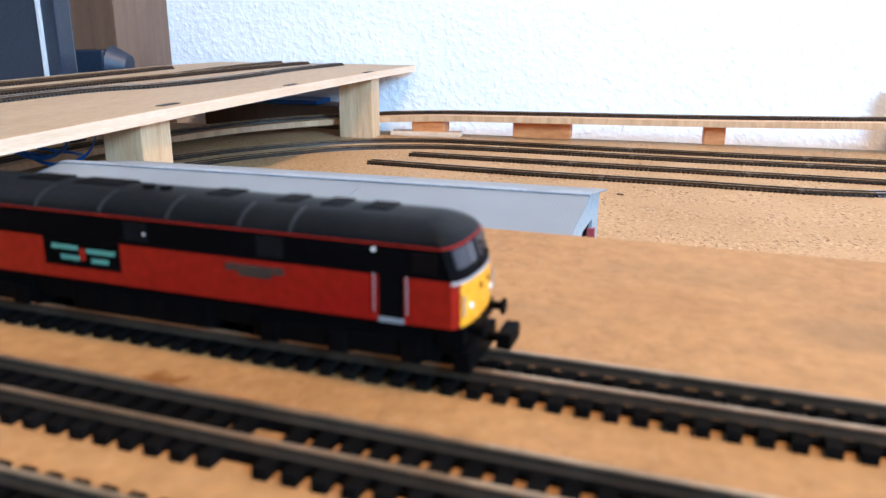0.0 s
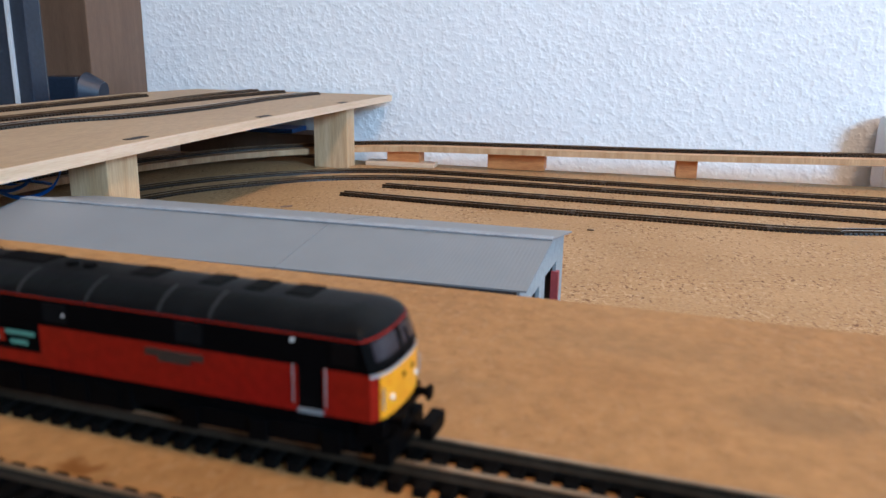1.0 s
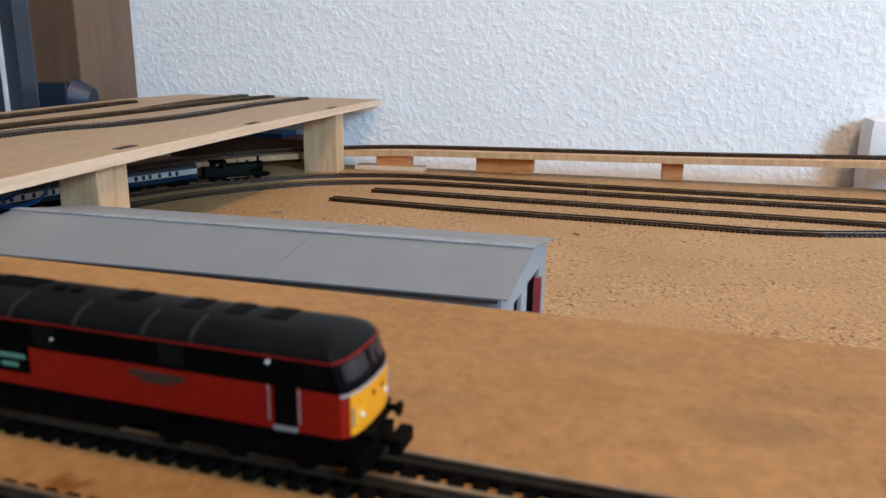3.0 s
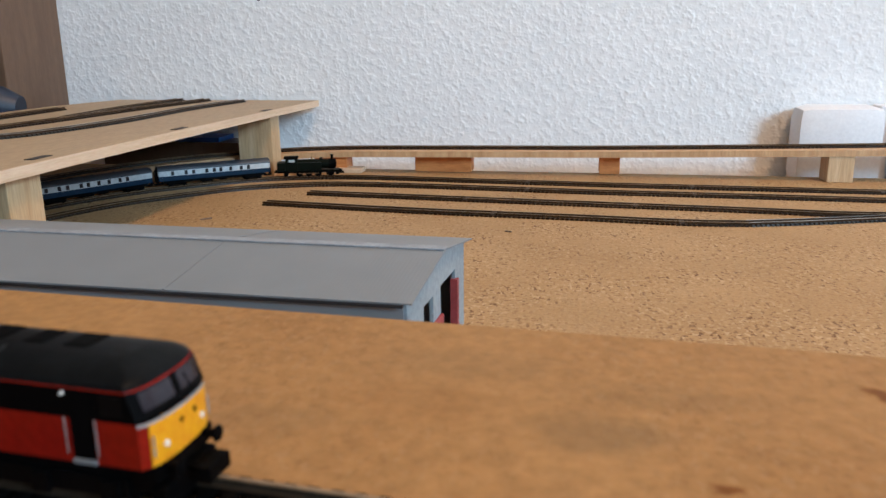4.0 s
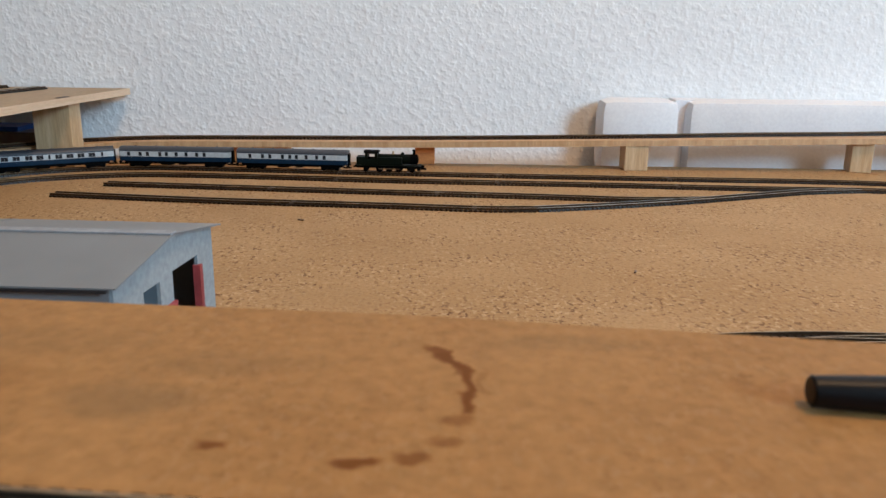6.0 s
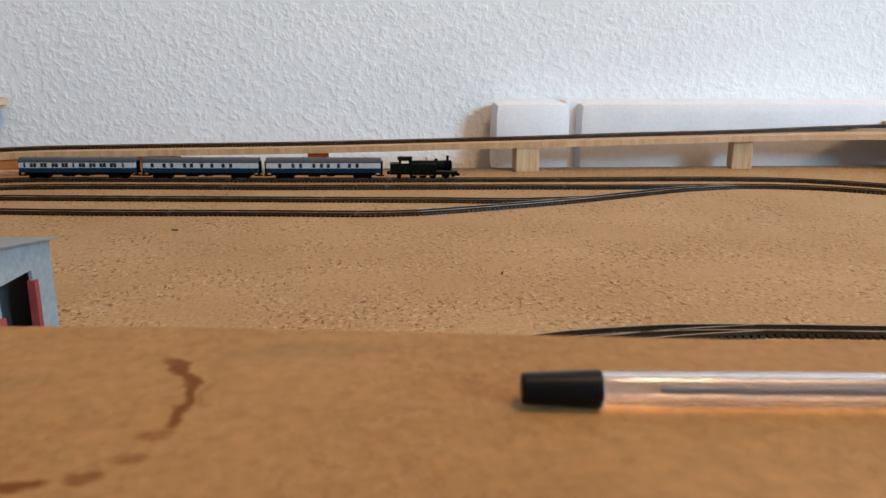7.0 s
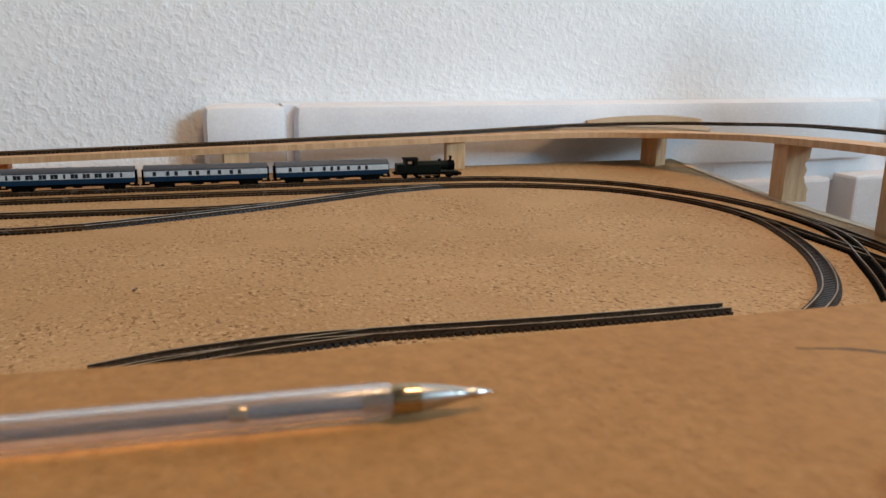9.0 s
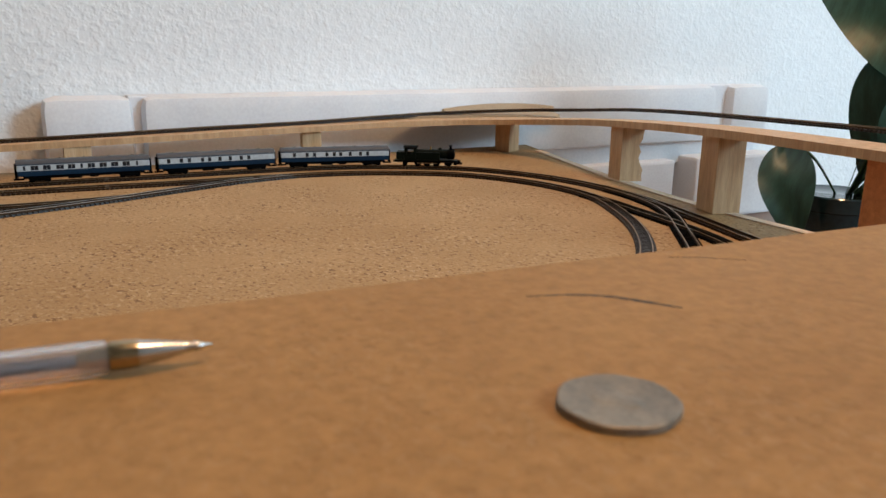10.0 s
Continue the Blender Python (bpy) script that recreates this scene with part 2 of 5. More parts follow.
M_COACHGREY = mat("pale_grey_paint", (0.44, 0.48, 0.50), 0.4, 0, (0.40, 0.43, 0.45), 30, 400, 0.04)
M_COACHROOF = mat("slate_grey_roof", (0.038, 0.043, 0.055), 0.5, 0, (0.045, 0.05, 0.06), 30, 400, 0.06)
M_PANE = mat("dark_coach_window", (0.015, 0.018, 0.024), 0.1, 0, (0.03, 0.03, 0.035), 90, 500, 0.0)
M_ENGINE = mat("dark_green_paint", (0.0032, 0.0058, 0.0036), 0.45, 0, (0.0022, 0.004, 0.0027), 40, 500, 0.06, spec=0.08)
M_BRASS = mat("brass", (0.75, 0.52, 0.2), 0.25, 1.0, None, 60, 400, 0.03)
M_GOLD = mat("gold_brass_collar", (0.50, 0.39, 0.24), 0.18, 1.0, None, 60, 400, 0.03)
M_STEEL = mat("steel", (0.62, 0.60, 0.57), 0.25, 1.0, None, 60, 400, 0.03)
M_COIN = mat("worn_silver_coin", (0.265, 0.215, 0.160), 0.5, 0.5, (0.17, 0.145, 0.115), 140, 700, 0.3, depth=0.0004)
M_PLUG = mat("black_pen_plug", (0.004, 0.004, 0.005), 0.4, 0, None, 60, 500, 0.05, spec=0.15)
M_BARREL = glass("clear_plastic_barrel", (0.84, 0.82, 0.82), 0.10)
M_BARREL.node_tree.nodes["Principled BSDF"].inputs["Transmission Weight"].default_value = 0.955
M_INK = mat("black_ink_refill", (0.05, 0.032, 0.028), 0.3, 0, (0.09, 0.06, 0.05), 60, 300, 0.0)
M_REFILL = mat("blue_grey_refill", (0.045, 0.048, 0.060), 0.3, 0, (0.07, 0.07, 0.08), 60, 300, 0.0)
M_CABINET = mat("brown_wood_veneer", (0.165, 0.095, 0.058), 0.42, 0, (0.125, 0.07, 0.042), 12, 120, 0.08, (6, 6, 0.6))
M_TVBLACK = mat("glossy_dark_panel", (0.020, 0.029, 0.048), 0.16, 0, None, 10, 200, 0.02)
M_STRIP = mat("bright_metal_strip", (0.80, 0.84, 0.88), 0.25, 0.3, None, 10, 200, 0.02)
M_BLUE = mat("blue_plastic", (0.008, 0.10, 0.42), 0.4, 0, None, 30, 300, 0.05)
M_POT = mat("dark_glazed_pot", (0.012, 0.026, 0.030), 0.12, 0, (0.02, 0.035, 0.04), 20, 120, 0.04)
M_LEAF = mat("glossy_leaf", (0.012, 0.048, 0.034), 0.38, 0, (0.03, 0.09, 0.066), 18, 120, 0.12, (1, 6, 1), vary=0.25)
M_STEM = mat("leaf_stem", (0.05, 0.11, 0.03), 0.45, 0, None, 30, 120, 0.05)
# the reflection on the cabinet door is put into its grey to brown base colour
M_GREYGLASS = mat("glass_with_painted_reflection", (0.33, 0.325, 0.33), 0.25, 0, (0.24, 0.215, 0.20), 6, 60, 0.02)
M_SPEAKER = mat("blue_grey_plastic", (0.022, 0.032, 0.055), 0.45, 0, None, 30, 200, 0.05)
M_SOIL = mat("potting_soil", (0.03, 0.02, 0.012), 0.9, 0, None, 60, 200, 0.5)
M_FRAME = mat("white_window_frame", (0.75, 0.75, 0.74), 0.4, 0, None, 10, 100, 0.03)
M_PENCIL = mat("pencil_marks", (0.055, 0.028, 0.012), 0.7, 0, None, 300, 900, 0.0)


# ---- building helpers ----
def part(name, bm, material, parent=None, label="", smooth=False):
    """One mesh object from a bmesh, under a thing or a part."""
    me = bpy.data.meshes.new(name)
    bmesh.ops.recalc_face_normals(bm, faces=bm.faces)
    bm.to_mesh(me)
    bm.free()
    if smooth:
        for p in me.polygons:
            p.use_smooth = True
        me.set_sharp_from_angle(angle=radians(38))
    me.materials.append(material)
    ob = new(name, me)
    if parent:
        ob.parent = parent
    if label:
        ob["label"] = label
    return ob


def thing(name, label, category, m=None, group="", kind=""):
    ob = tagged(new(name), label, category, group, kind)
    ob.empty_display_size = 0.01
    if m is not None:
        ob.matrix_basis = m
    return ob


def add_box(bm, x0, x1, y0, y1, z0, z1, bevel=0.0, m=None):
    vs = bmesh.ops.create_cube(bm, size=1.0)["verts"]
    bmesh.ops.transform(bm, verts=vs, matrix=Matrix.Translation(((x0 + x1) / 2, (y0 + y1) / 2, (z0 + z1) / 2)) @ Matrix.Diagonal((x1 - x0, y1 - y0, z1 - z0, 1)))
    if bevel:
        es = list({e for v in vs for e in v.link_edges})
        out = bmesh.ops.bevel(bm, geom=es, offset=bevel, segments=2, profile=0.6, affect="EDGES")
        vs = list({v for f in out["faces"] for v in f.verts} | {v for v in vs if v.is_valid})
    if m is not None:
        bmesh.ops.transform(bm, verts=vs, matrix=m)
    return bm


def box(x0, x1, y0, y1, z0, z1, bevel=0.0, m=None):
    return add_box(bmesh.new(), x0, x1, y0, y1, z0, z1, bevel, m)


def add_cyl(bm, p, q, r0, r1=None, seg=16, caps=True):
    p, q = Vector(p), Vector(q)
    d = q - p
    m = Matrix.Translation((p + q) / 2) @ d.to_track_quat("Z", "Y").to_matrix().to_4x4()
    bmesh.ops.create_cone(bm, cap_ends=caps, segments=seg, radius1=r0, radius2=r0 if r1 is None else r1, depth=d.length, matrix=m)
    return bm


def cyl(p, q, r0, r1=None, seg=16):
    return add_cyl(bmesh.new(), p, q, r0, r1, seg)


def prism(poly, z0, z1, bevel=0.0):
    """An upright slab over an outline in plan."""
    bm = bmesh.new()
    low = [bm.verts.new((x, y, z0)) for x, y in poly]
    top = [bm.verts.new((x, y, z1)) for x, y in poly]
    bm.faces.new(low)
    bm.faces.new(top)
    n = len(poly)
    for i in range(n):
        bm.faces.new((low[i], low[(i + 1) % n], top[(i + 1) % n], top[i]))
    if bevel:
        bmesh.ops.bevel(bm, geom=list(bm.edges), offset=bevel, segments=2, profile=0.6, affect="EDGES")
    return bm


def lathe(profile, seg=24, m=None):
    """A turned body about z from (radius, height) rows."""
    bm = bmesh.new()
    rings = [[bm.verts.new((r * math.cos(2 * math.pi * i / seg), r * math.sin(2 * math.pi * i / seg), z)) for i in range(seg)] for r, z in profile]
    for a, b in zip(rings, rings[1:]):
        for i in range(seg):
            bm.faces.new((a[i], a[(i + 1) % seg], b[(i + 1) % seg], b[i]))
    bm.faces.new(rings[0])
    bm.faces.new(rings[-1])
    if m is not None:
        bmesh.ops.transform(bm, verts=bm.verts, matrix=m)
    return bm


def spline(points, step=0.004):
    """Even steps along a smooth curve through the points."""
    p = [Vector(q) if len(q) == 3 else Vector((*q, 0)) for q in points]
    p = [p[0] * 2 - p[1]] + p + [p[-1] * 2 - p[-2]]
    dense = []
    for a, b, c, d in zip(p, p[1:], p[2:], p[3:]):
        for i in range(40):
            t = i / 40
            dense.append(0.5 * (2 * b + (c - a) * t + (2 * a - 5 * b + 4 * c - d) * t * t + (3 * b - a - 3 * c + d) * t ** 3))
    dense.append(p[-2])
    far = [0.0]
    for a, b in zip(dense, dense[1:]):
        far.append(far[-1] + (b - a).length)
    n = max(2, round(far[-1] / step))
    out, j = [], 0
    for i in range(n + 1):
        s = far[-1] * i / n
        while j < len(far) - 2 and far[j + 1] < s:
            j += 1
        u = (s - far[j]) / max(far[j + 1] - far[j], 1e-9)
        out.append(dense[j].lerp(dense[j + 1], u))
    return out


def sweep(bm, line, profile, closed=True):
    """Carries a (sideways, up) outline along a line; sideways is to its left."""
    rings = []
    for i, p in enumerate(line):
        d = (line[min(i + 1, len(line) - 1)] - line[max(i - 1, 0)])
        d.z = 0
        d.normalize()
        side = Vector((-d.y, d.x, 0))
        rings.append([bm.verts.new(p + side * a + Vector((0, 0, b))) for a, b in profile])
    n = len(profile)
    for a, b in zip(rings, rings[1:]):
        for i in range(n):
            bm.faces.new((a[i], a[(i + 1) % n], b[(i + 1) % n], b[i]))
    bm.faces.new(rings[0])
    bm.faces.new(rings[-1])
    return bm


GAUGE, PITCH, SLEEPER_L, SLEEPER_W, SLEEPER_H, RAIL_H = 0.0096, 0.0047, 0.0178, 0.0024, 0.0019, 0.0021


def rail_profile(off):
    z0, h = SLEEPER_H, RAIL_H
    return [(off + a, z0 + b) for a, b in ((-0.0007, 0), (-0.0007, 0.0004), (-0.0003, 0.0005), (-0.0003, h - 0.0006), (-0.00045, h - 0.0005), (-0.00045, h), (0.00045, h), (0.00045, h - 0.0005), (0.0003, h - 0.0006), (0.0003, 0.0005), (0.0007, 0.0004), (0.0007, 0))]


def railway(points, label, single=(), sleeper=None, rail=None, group="railway tracks", gaps=(), step=0.006, joints=()):
    """Track along a centre line: two rails, and sleepers singly inside the stretch single=(from x, to x), joined elsewhere."""
    line = spline(points, step)
    th = thing("railway_track", label, "railway track", group=group)
    rail = rail or M_RAIL
    sleeper = sleeper or M_SLEEPER
    for off in (-GAUGE / 2, GAUGE / 2):
        web = part("rail", sweep(bmesh.new(), line, rail_profile(off)), M_WEBDARK if sleeper is M_SLEEPER else M_WEB, th)
        part("rail_head", sweep(bmesh.new(), line, [(off - 0.00046, SLEEPER_H + RAIL_H - 0.0003), (off - 0.00046, SLEEPER_H + RAIL_H + 0.00006), (off + 0.00046, SLEEPER_H + RAIL_H + 0.00006), (off + 0.00046, SLEEPER_H + RAIL_H - 0.0003)]), rail, web, "worn shiny rail head")
    for jx in joints:
        i = min(range(1, len(line) - 1), key=lambda k: abs(line[k].x - jx))
        d = line[i + 1] - line[i - 1]
        for off in (-GAUGE / 2, GAUGE / 2):
            j = part("rail_joiner", box(-0.0024, 0.0024, off - 0.0008, off + 0.0008, SLEEPER_H, SLEEPER_H + RAIL_H - 0.0005, 0.0002), M_JOINER, th, "dull metal rail joiner")
            j.matrix_basis = Matrix.Translation(line[i]) @ Matrix.Rotation(math.atan2(d.y, d.x), 4, "Z")
    ties = spline(points, PITCH)
    tie_w, tie_l = (0.0034, 0.0165) if sleeper in (M_BROWNSLEEP, M_SLEEPERGREY) else (SLEEPER_W, SLEEPER_L)
    one = bpy.data.meshes.new("sleeper")
    bm = box(-tie_w / 2, tie_w / 2, -tie_l / 2, tie_l / 2, 0, SLEEPER_H)
    bm.to_mesh(one)
    bm.free()
    one.materials.append(sleeper)
    rest_v, rest_f = [], []
    cube = [(-1, -1, 0), (1, -1, 0), (1, 1, 0), (-1, 1, 0), (-0.82, -0.96, 1), (0.82, -0.96, 1), (0.82, 0.96, 1), (-0.82, 0.96, 1)]
    faces = [(0, 1, 5, 4), (1, 2, 6, 5), (2, 3, 7, 6), (3, 0, 4, 7), (4, 5, 6, 7)]
    made = 0
    for i in range(len(ties) - 1):
        p, q = ties[i], ties[i + 1]
        d = q - p
        mid = (p + q) / 2
        if any(math.hypot(mid.x - gx, mid.y - gy) < gr for gx, gy, gr in gaps):
            continue
        a = math.atan2(d.y, d.x)
        if single and single[0] < mid.x < single[1] and made < 290:
            ob = new("sleeper", one)
            ob.parent = th
            ob.matrix_basis = Matrix.Translation(mid) @ Matrix.Rotation(a, 4, "Z")
            made += 1
            continue
        c, s, base = math.cos(a), math.sin(a), len(rest_v)
        for x, y, z in cube:
            x, y, z = x * tie_w / 2, y * tie_l / 2, z * SLEEPER_H
            rest_v.append((mid.x + c * x - s * y, mid.y + s * x + c * y, mid.z + z))
        rest_f += [tuple(base + j for j in f) for f in faces]
    if rest_v:
        me = bpy.data.meshes.new("sleepers")
        me.from_pydata(rest_v, [], rest_f)
        me.materials.append(sleeper)
        ob = tagged(new("sleeper_bed", me), kind="stuff")
        ob.parent = th
    for off in (-GAUGE / 2, GAUGE / 2):
        part("sleeper_web", sweep(bmesh.new(), line, [(off - 0.0011, 0), (off - 0.0011, 0.0009), (off + 0.0011, 0.0009), (off + 0.0011, 0)]), sleeper, th)
    return th


# ---- room ----
ZN, ZD = 0.0889, 0.0865


def room():
    T = 0.12
    part_of = lambda name, bm, m, label: tagged(part(name, bm, m), label, "wall", kind="structure")
    part_of("wall_north", box(ROOM_W - T, ROOM_E + T, ROOM_N, ROOM_N + T, FLOOR, CEIL), M_WALL, "white spattered stucco wall behind the layout")
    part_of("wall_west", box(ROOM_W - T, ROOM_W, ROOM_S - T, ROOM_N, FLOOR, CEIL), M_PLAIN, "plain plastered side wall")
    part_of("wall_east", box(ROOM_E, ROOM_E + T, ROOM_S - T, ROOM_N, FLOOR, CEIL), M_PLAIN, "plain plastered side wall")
    x0, x1, z0, z1 = WINDOW
    bm = bmesh.new()
    for b in ((ROOM_W, x0, FLOOR, CEIL), (x1, ROOM_E, FLOOR, CEIL), (x0, x1, FLOOR, z0), (x0, x1, z1, CEIL)):
        add_box(bm, b[0], b[1], ROOM_S - T, ROOM_S, b[2], b[3])
    part_of("wall_south", bm, M_PLAIN, "plain plastered wall with a window opening")
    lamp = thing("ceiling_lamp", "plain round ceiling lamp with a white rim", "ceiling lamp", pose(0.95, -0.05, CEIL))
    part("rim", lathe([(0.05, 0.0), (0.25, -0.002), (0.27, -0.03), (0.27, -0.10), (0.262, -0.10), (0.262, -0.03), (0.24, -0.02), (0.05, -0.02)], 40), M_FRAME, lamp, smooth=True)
    tagged(part("floor", box(ROOM_W - T, ROOM_E + T, ROOM_S - T, ROOM_N + T, FLOOR - 0.1, FLOOR), M_FLOOR), "brown laminate floor of the room", "floor", kind="structure")
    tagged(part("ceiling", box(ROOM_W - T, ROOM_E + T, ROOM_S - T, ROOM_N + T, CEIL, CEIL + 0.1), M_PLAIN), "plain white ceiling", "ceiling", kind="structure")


room()


def baseboards():
    # lower board: chipboard sheet on a table
    edge = [(-0.85, -0.25), (0.955, -0.25), (0.957, 0.44), (0.96, 0.55), (0.985, 0.72), (1.045, 0.97), (1.06, 1.035), (-0.85, 1.05)]
    tagged(part("lower_baseboard", prism(edge, -0.016, 0.0, 0.0006), M_FAR), "large brown chipboard layout base, coarse and flecked", "board", kind="structure")
    bm = sweep(bmesh.new(), spline([(0.951, -0.2), (0.951, 0.44), (0.954, 0.55), (0.979, 0.72), (1.037, 0.965)], 0.03), [(-0.0055, 0.0), (-0.0055, 0.0012), (0.0055, 0.0012), (0.0055, 0.0)])
    tagged(part("edge_strip", bm, M_EDGE), "pale sawn edge along the chipboard base", "edge strip", kind="structure")
    tagged(part("table", box(-1.1, 1.75, -0.3, 1.13, -0.20, -0.165, 0.003), M_CABINET), "dark wooden table under the layout", "table", kind="structure")
    for x in (-0.8, 0.0, 0.9):
        tagged(part("batten", box(x - 0.02, x + 0.02, -0.2, 0.95, -0.165, -0.016), M_PINE), "pine batten under the chipboard base", "batten", kind="structure")
    for x, y in ((-1.0, -0.22), (1.6, -0.22), (-1.0, 1.05), (1.6, 1.05)):
        tagged(part("table_leg", box(x - 0.03, x + 0.03, y - 0.03, y + 0.03, FLOOR, -0.20), M_CABINET), "dark square table leg", "table leg", kind="structure")
    # upper front board
    near = [(-0.75, -0.3), (1.05, -0.3), (1.05, 0.150), (0.66, 0.168), (0.40, 0.181), (0.30, 0.190), (0.15, 0.210), (0.0, 0.2215), (-0.28, 0.243), (-0.75, 0.28)]
    tagged(part("upper_front_board", prism(near, ZN - 0.009, ZN, 0.0005), M_NEAR), "smooth brown fibreboard front deck, stained and marked", "board", kind="structure")
    for x, y in ((-0.6, 0.1), (0.2, 0.05), (0.9, 0.05), (-0.6, -0.2), (0.2, -0.2), (0.9, -0.2)):
        tagged(part("deck_support", box(x - 0.02, x + 0.02, y - 0.02, y + 0.02, 0, ZN - 0.009), M_PINE), "pine block carrying the front deck", "wooden block", "deck supports")
    # raised side deck
    th = thing("side_deck", "pale plywood raised deck on pine blocks, crossing to the wall", "deck")
    part("panel", prism([(-0.63, 0.31), (-0.300, 0.31), (-0.302, 0.55), (-0.297, 0.80), (-0.285, 1.128), (-0.60, 1.128), (-0.63, 1.0)], ZD - 0.008, ZD, 0.0006), M_PLY, th)
    bm = bmesh.new()
    sweep(bm, spline([(-0.300, 0.31, ZD - 0.0085), (-0.302, 0.55, ZD - 0.0085), (-0.297, 0.80, ZD - 0.0085), (-0.285, 1.128, ZD - 0.0085)], 0.02), [(-0.0012, 0), (-0.0012, 0.0086), (0.0006, 0.0086), (0.0006, 0)])
    part("edge_strip", bm, M_EDGE, th, "pale sawn edge")
    for x, y in ((-0.316, 0.540), (-0.306, 0.745), (-0.297, 0.955)):
        part("saw_mark", box(x - 0.004, x + 0.003, y - 0.012, y + 0.012, ZD, ZD + 0.0005), M_DARK, th, "dark notch")


baseboards()


def support_block(x, y, w, d, h, turn, material, label):
    if "broken" in label:
        # the south-east edge is splintered
        bm = bmesh.new()
        bites = (0.0, 0.001, 0.0, 0.004, 0.006, 0.0035, 0.007, 0.002, 0.0015, 0.0)
        rings = []
        for i, bite in enumerate(bites):
            z = h * i / (len(bites) - 1)
            rings.append([bm.verts.new((x, y, z)) for x, y in ((-w / 2, -d / 2), (w / 2 - bite, -d / 2), (w / 2 - bite * 0.3, -d / 2 + 0.008), (w / 2, d / 2), (-w / 2, d / 2))])
        for p, q in zip(rings, rings[1:]):
            for i in range(5):
                bm.faces.new((p[i], p[(i + 1) % 5], q[(i + 1) % 5], q[i]))
        bm.faces.new(rings[0])
        bm.faces.new(rings[-1])
    else:
        bm = box(-w / 2, w / 2, -d / 2, d / 2, 0, h, 0.0012)
    th = part("support_block", bm, material)
    th.matrix_basis = pose(x, y, 0, 0, 0, turn)
    return tagged(th, label, "wooden block", "support blocks")


DECK_U = ZD - 0.008
support_block(-0.3285, 0.514, 0.033, 0.038, DECK_U, 0, M_PINE, "upright pine block under the raised side deck")
support_block(-0.321, 0.985, 0.046, 0.030, DECK_U, 0, M_PINE, "upright pine block by the wall end of the deck")
support_block(-0.60, 0.50, 0.040, 0.040, DECK_U, 0, M_PINE, "upright pine block under the raised side deck")
support_block(-0.36, 0.33, 0.030, 0.030, DECK_U, 0, M_PINE, "upright pine block under the raised side deck")

# ---- ramp along the wall ----
RAMP = [(-0.595, 0.50, 0.001), (-0.588, 0.66, 0.002), (-0.556, 0.80, 0.004), (-0.48, 0.935, 0.008), (-0.37, 1.005, 0.014), (-0.24, 1.030, 0.020), (-0.085, 1.032, 0.0225), (0.133, 1.036, 0.0245), (0.40, 1.024, 0.0315),
        (0.55, 1.025, 0.0345), (0.70, 1.028, 0.0375), (0.83, 1.022, 0.040), (0.93, 0.998, 0.0415), (0.995, 0.935, 0.045), (1.012, 0.83, 0.053), (0.985, 0.70, 0.064), (0.945, 0.52, 0.075), (0.915, 0.36, 0.0795), (0.905, 0.20, 0.080)]
RAMP_T, RAMP_W = 0.0075, 0.046


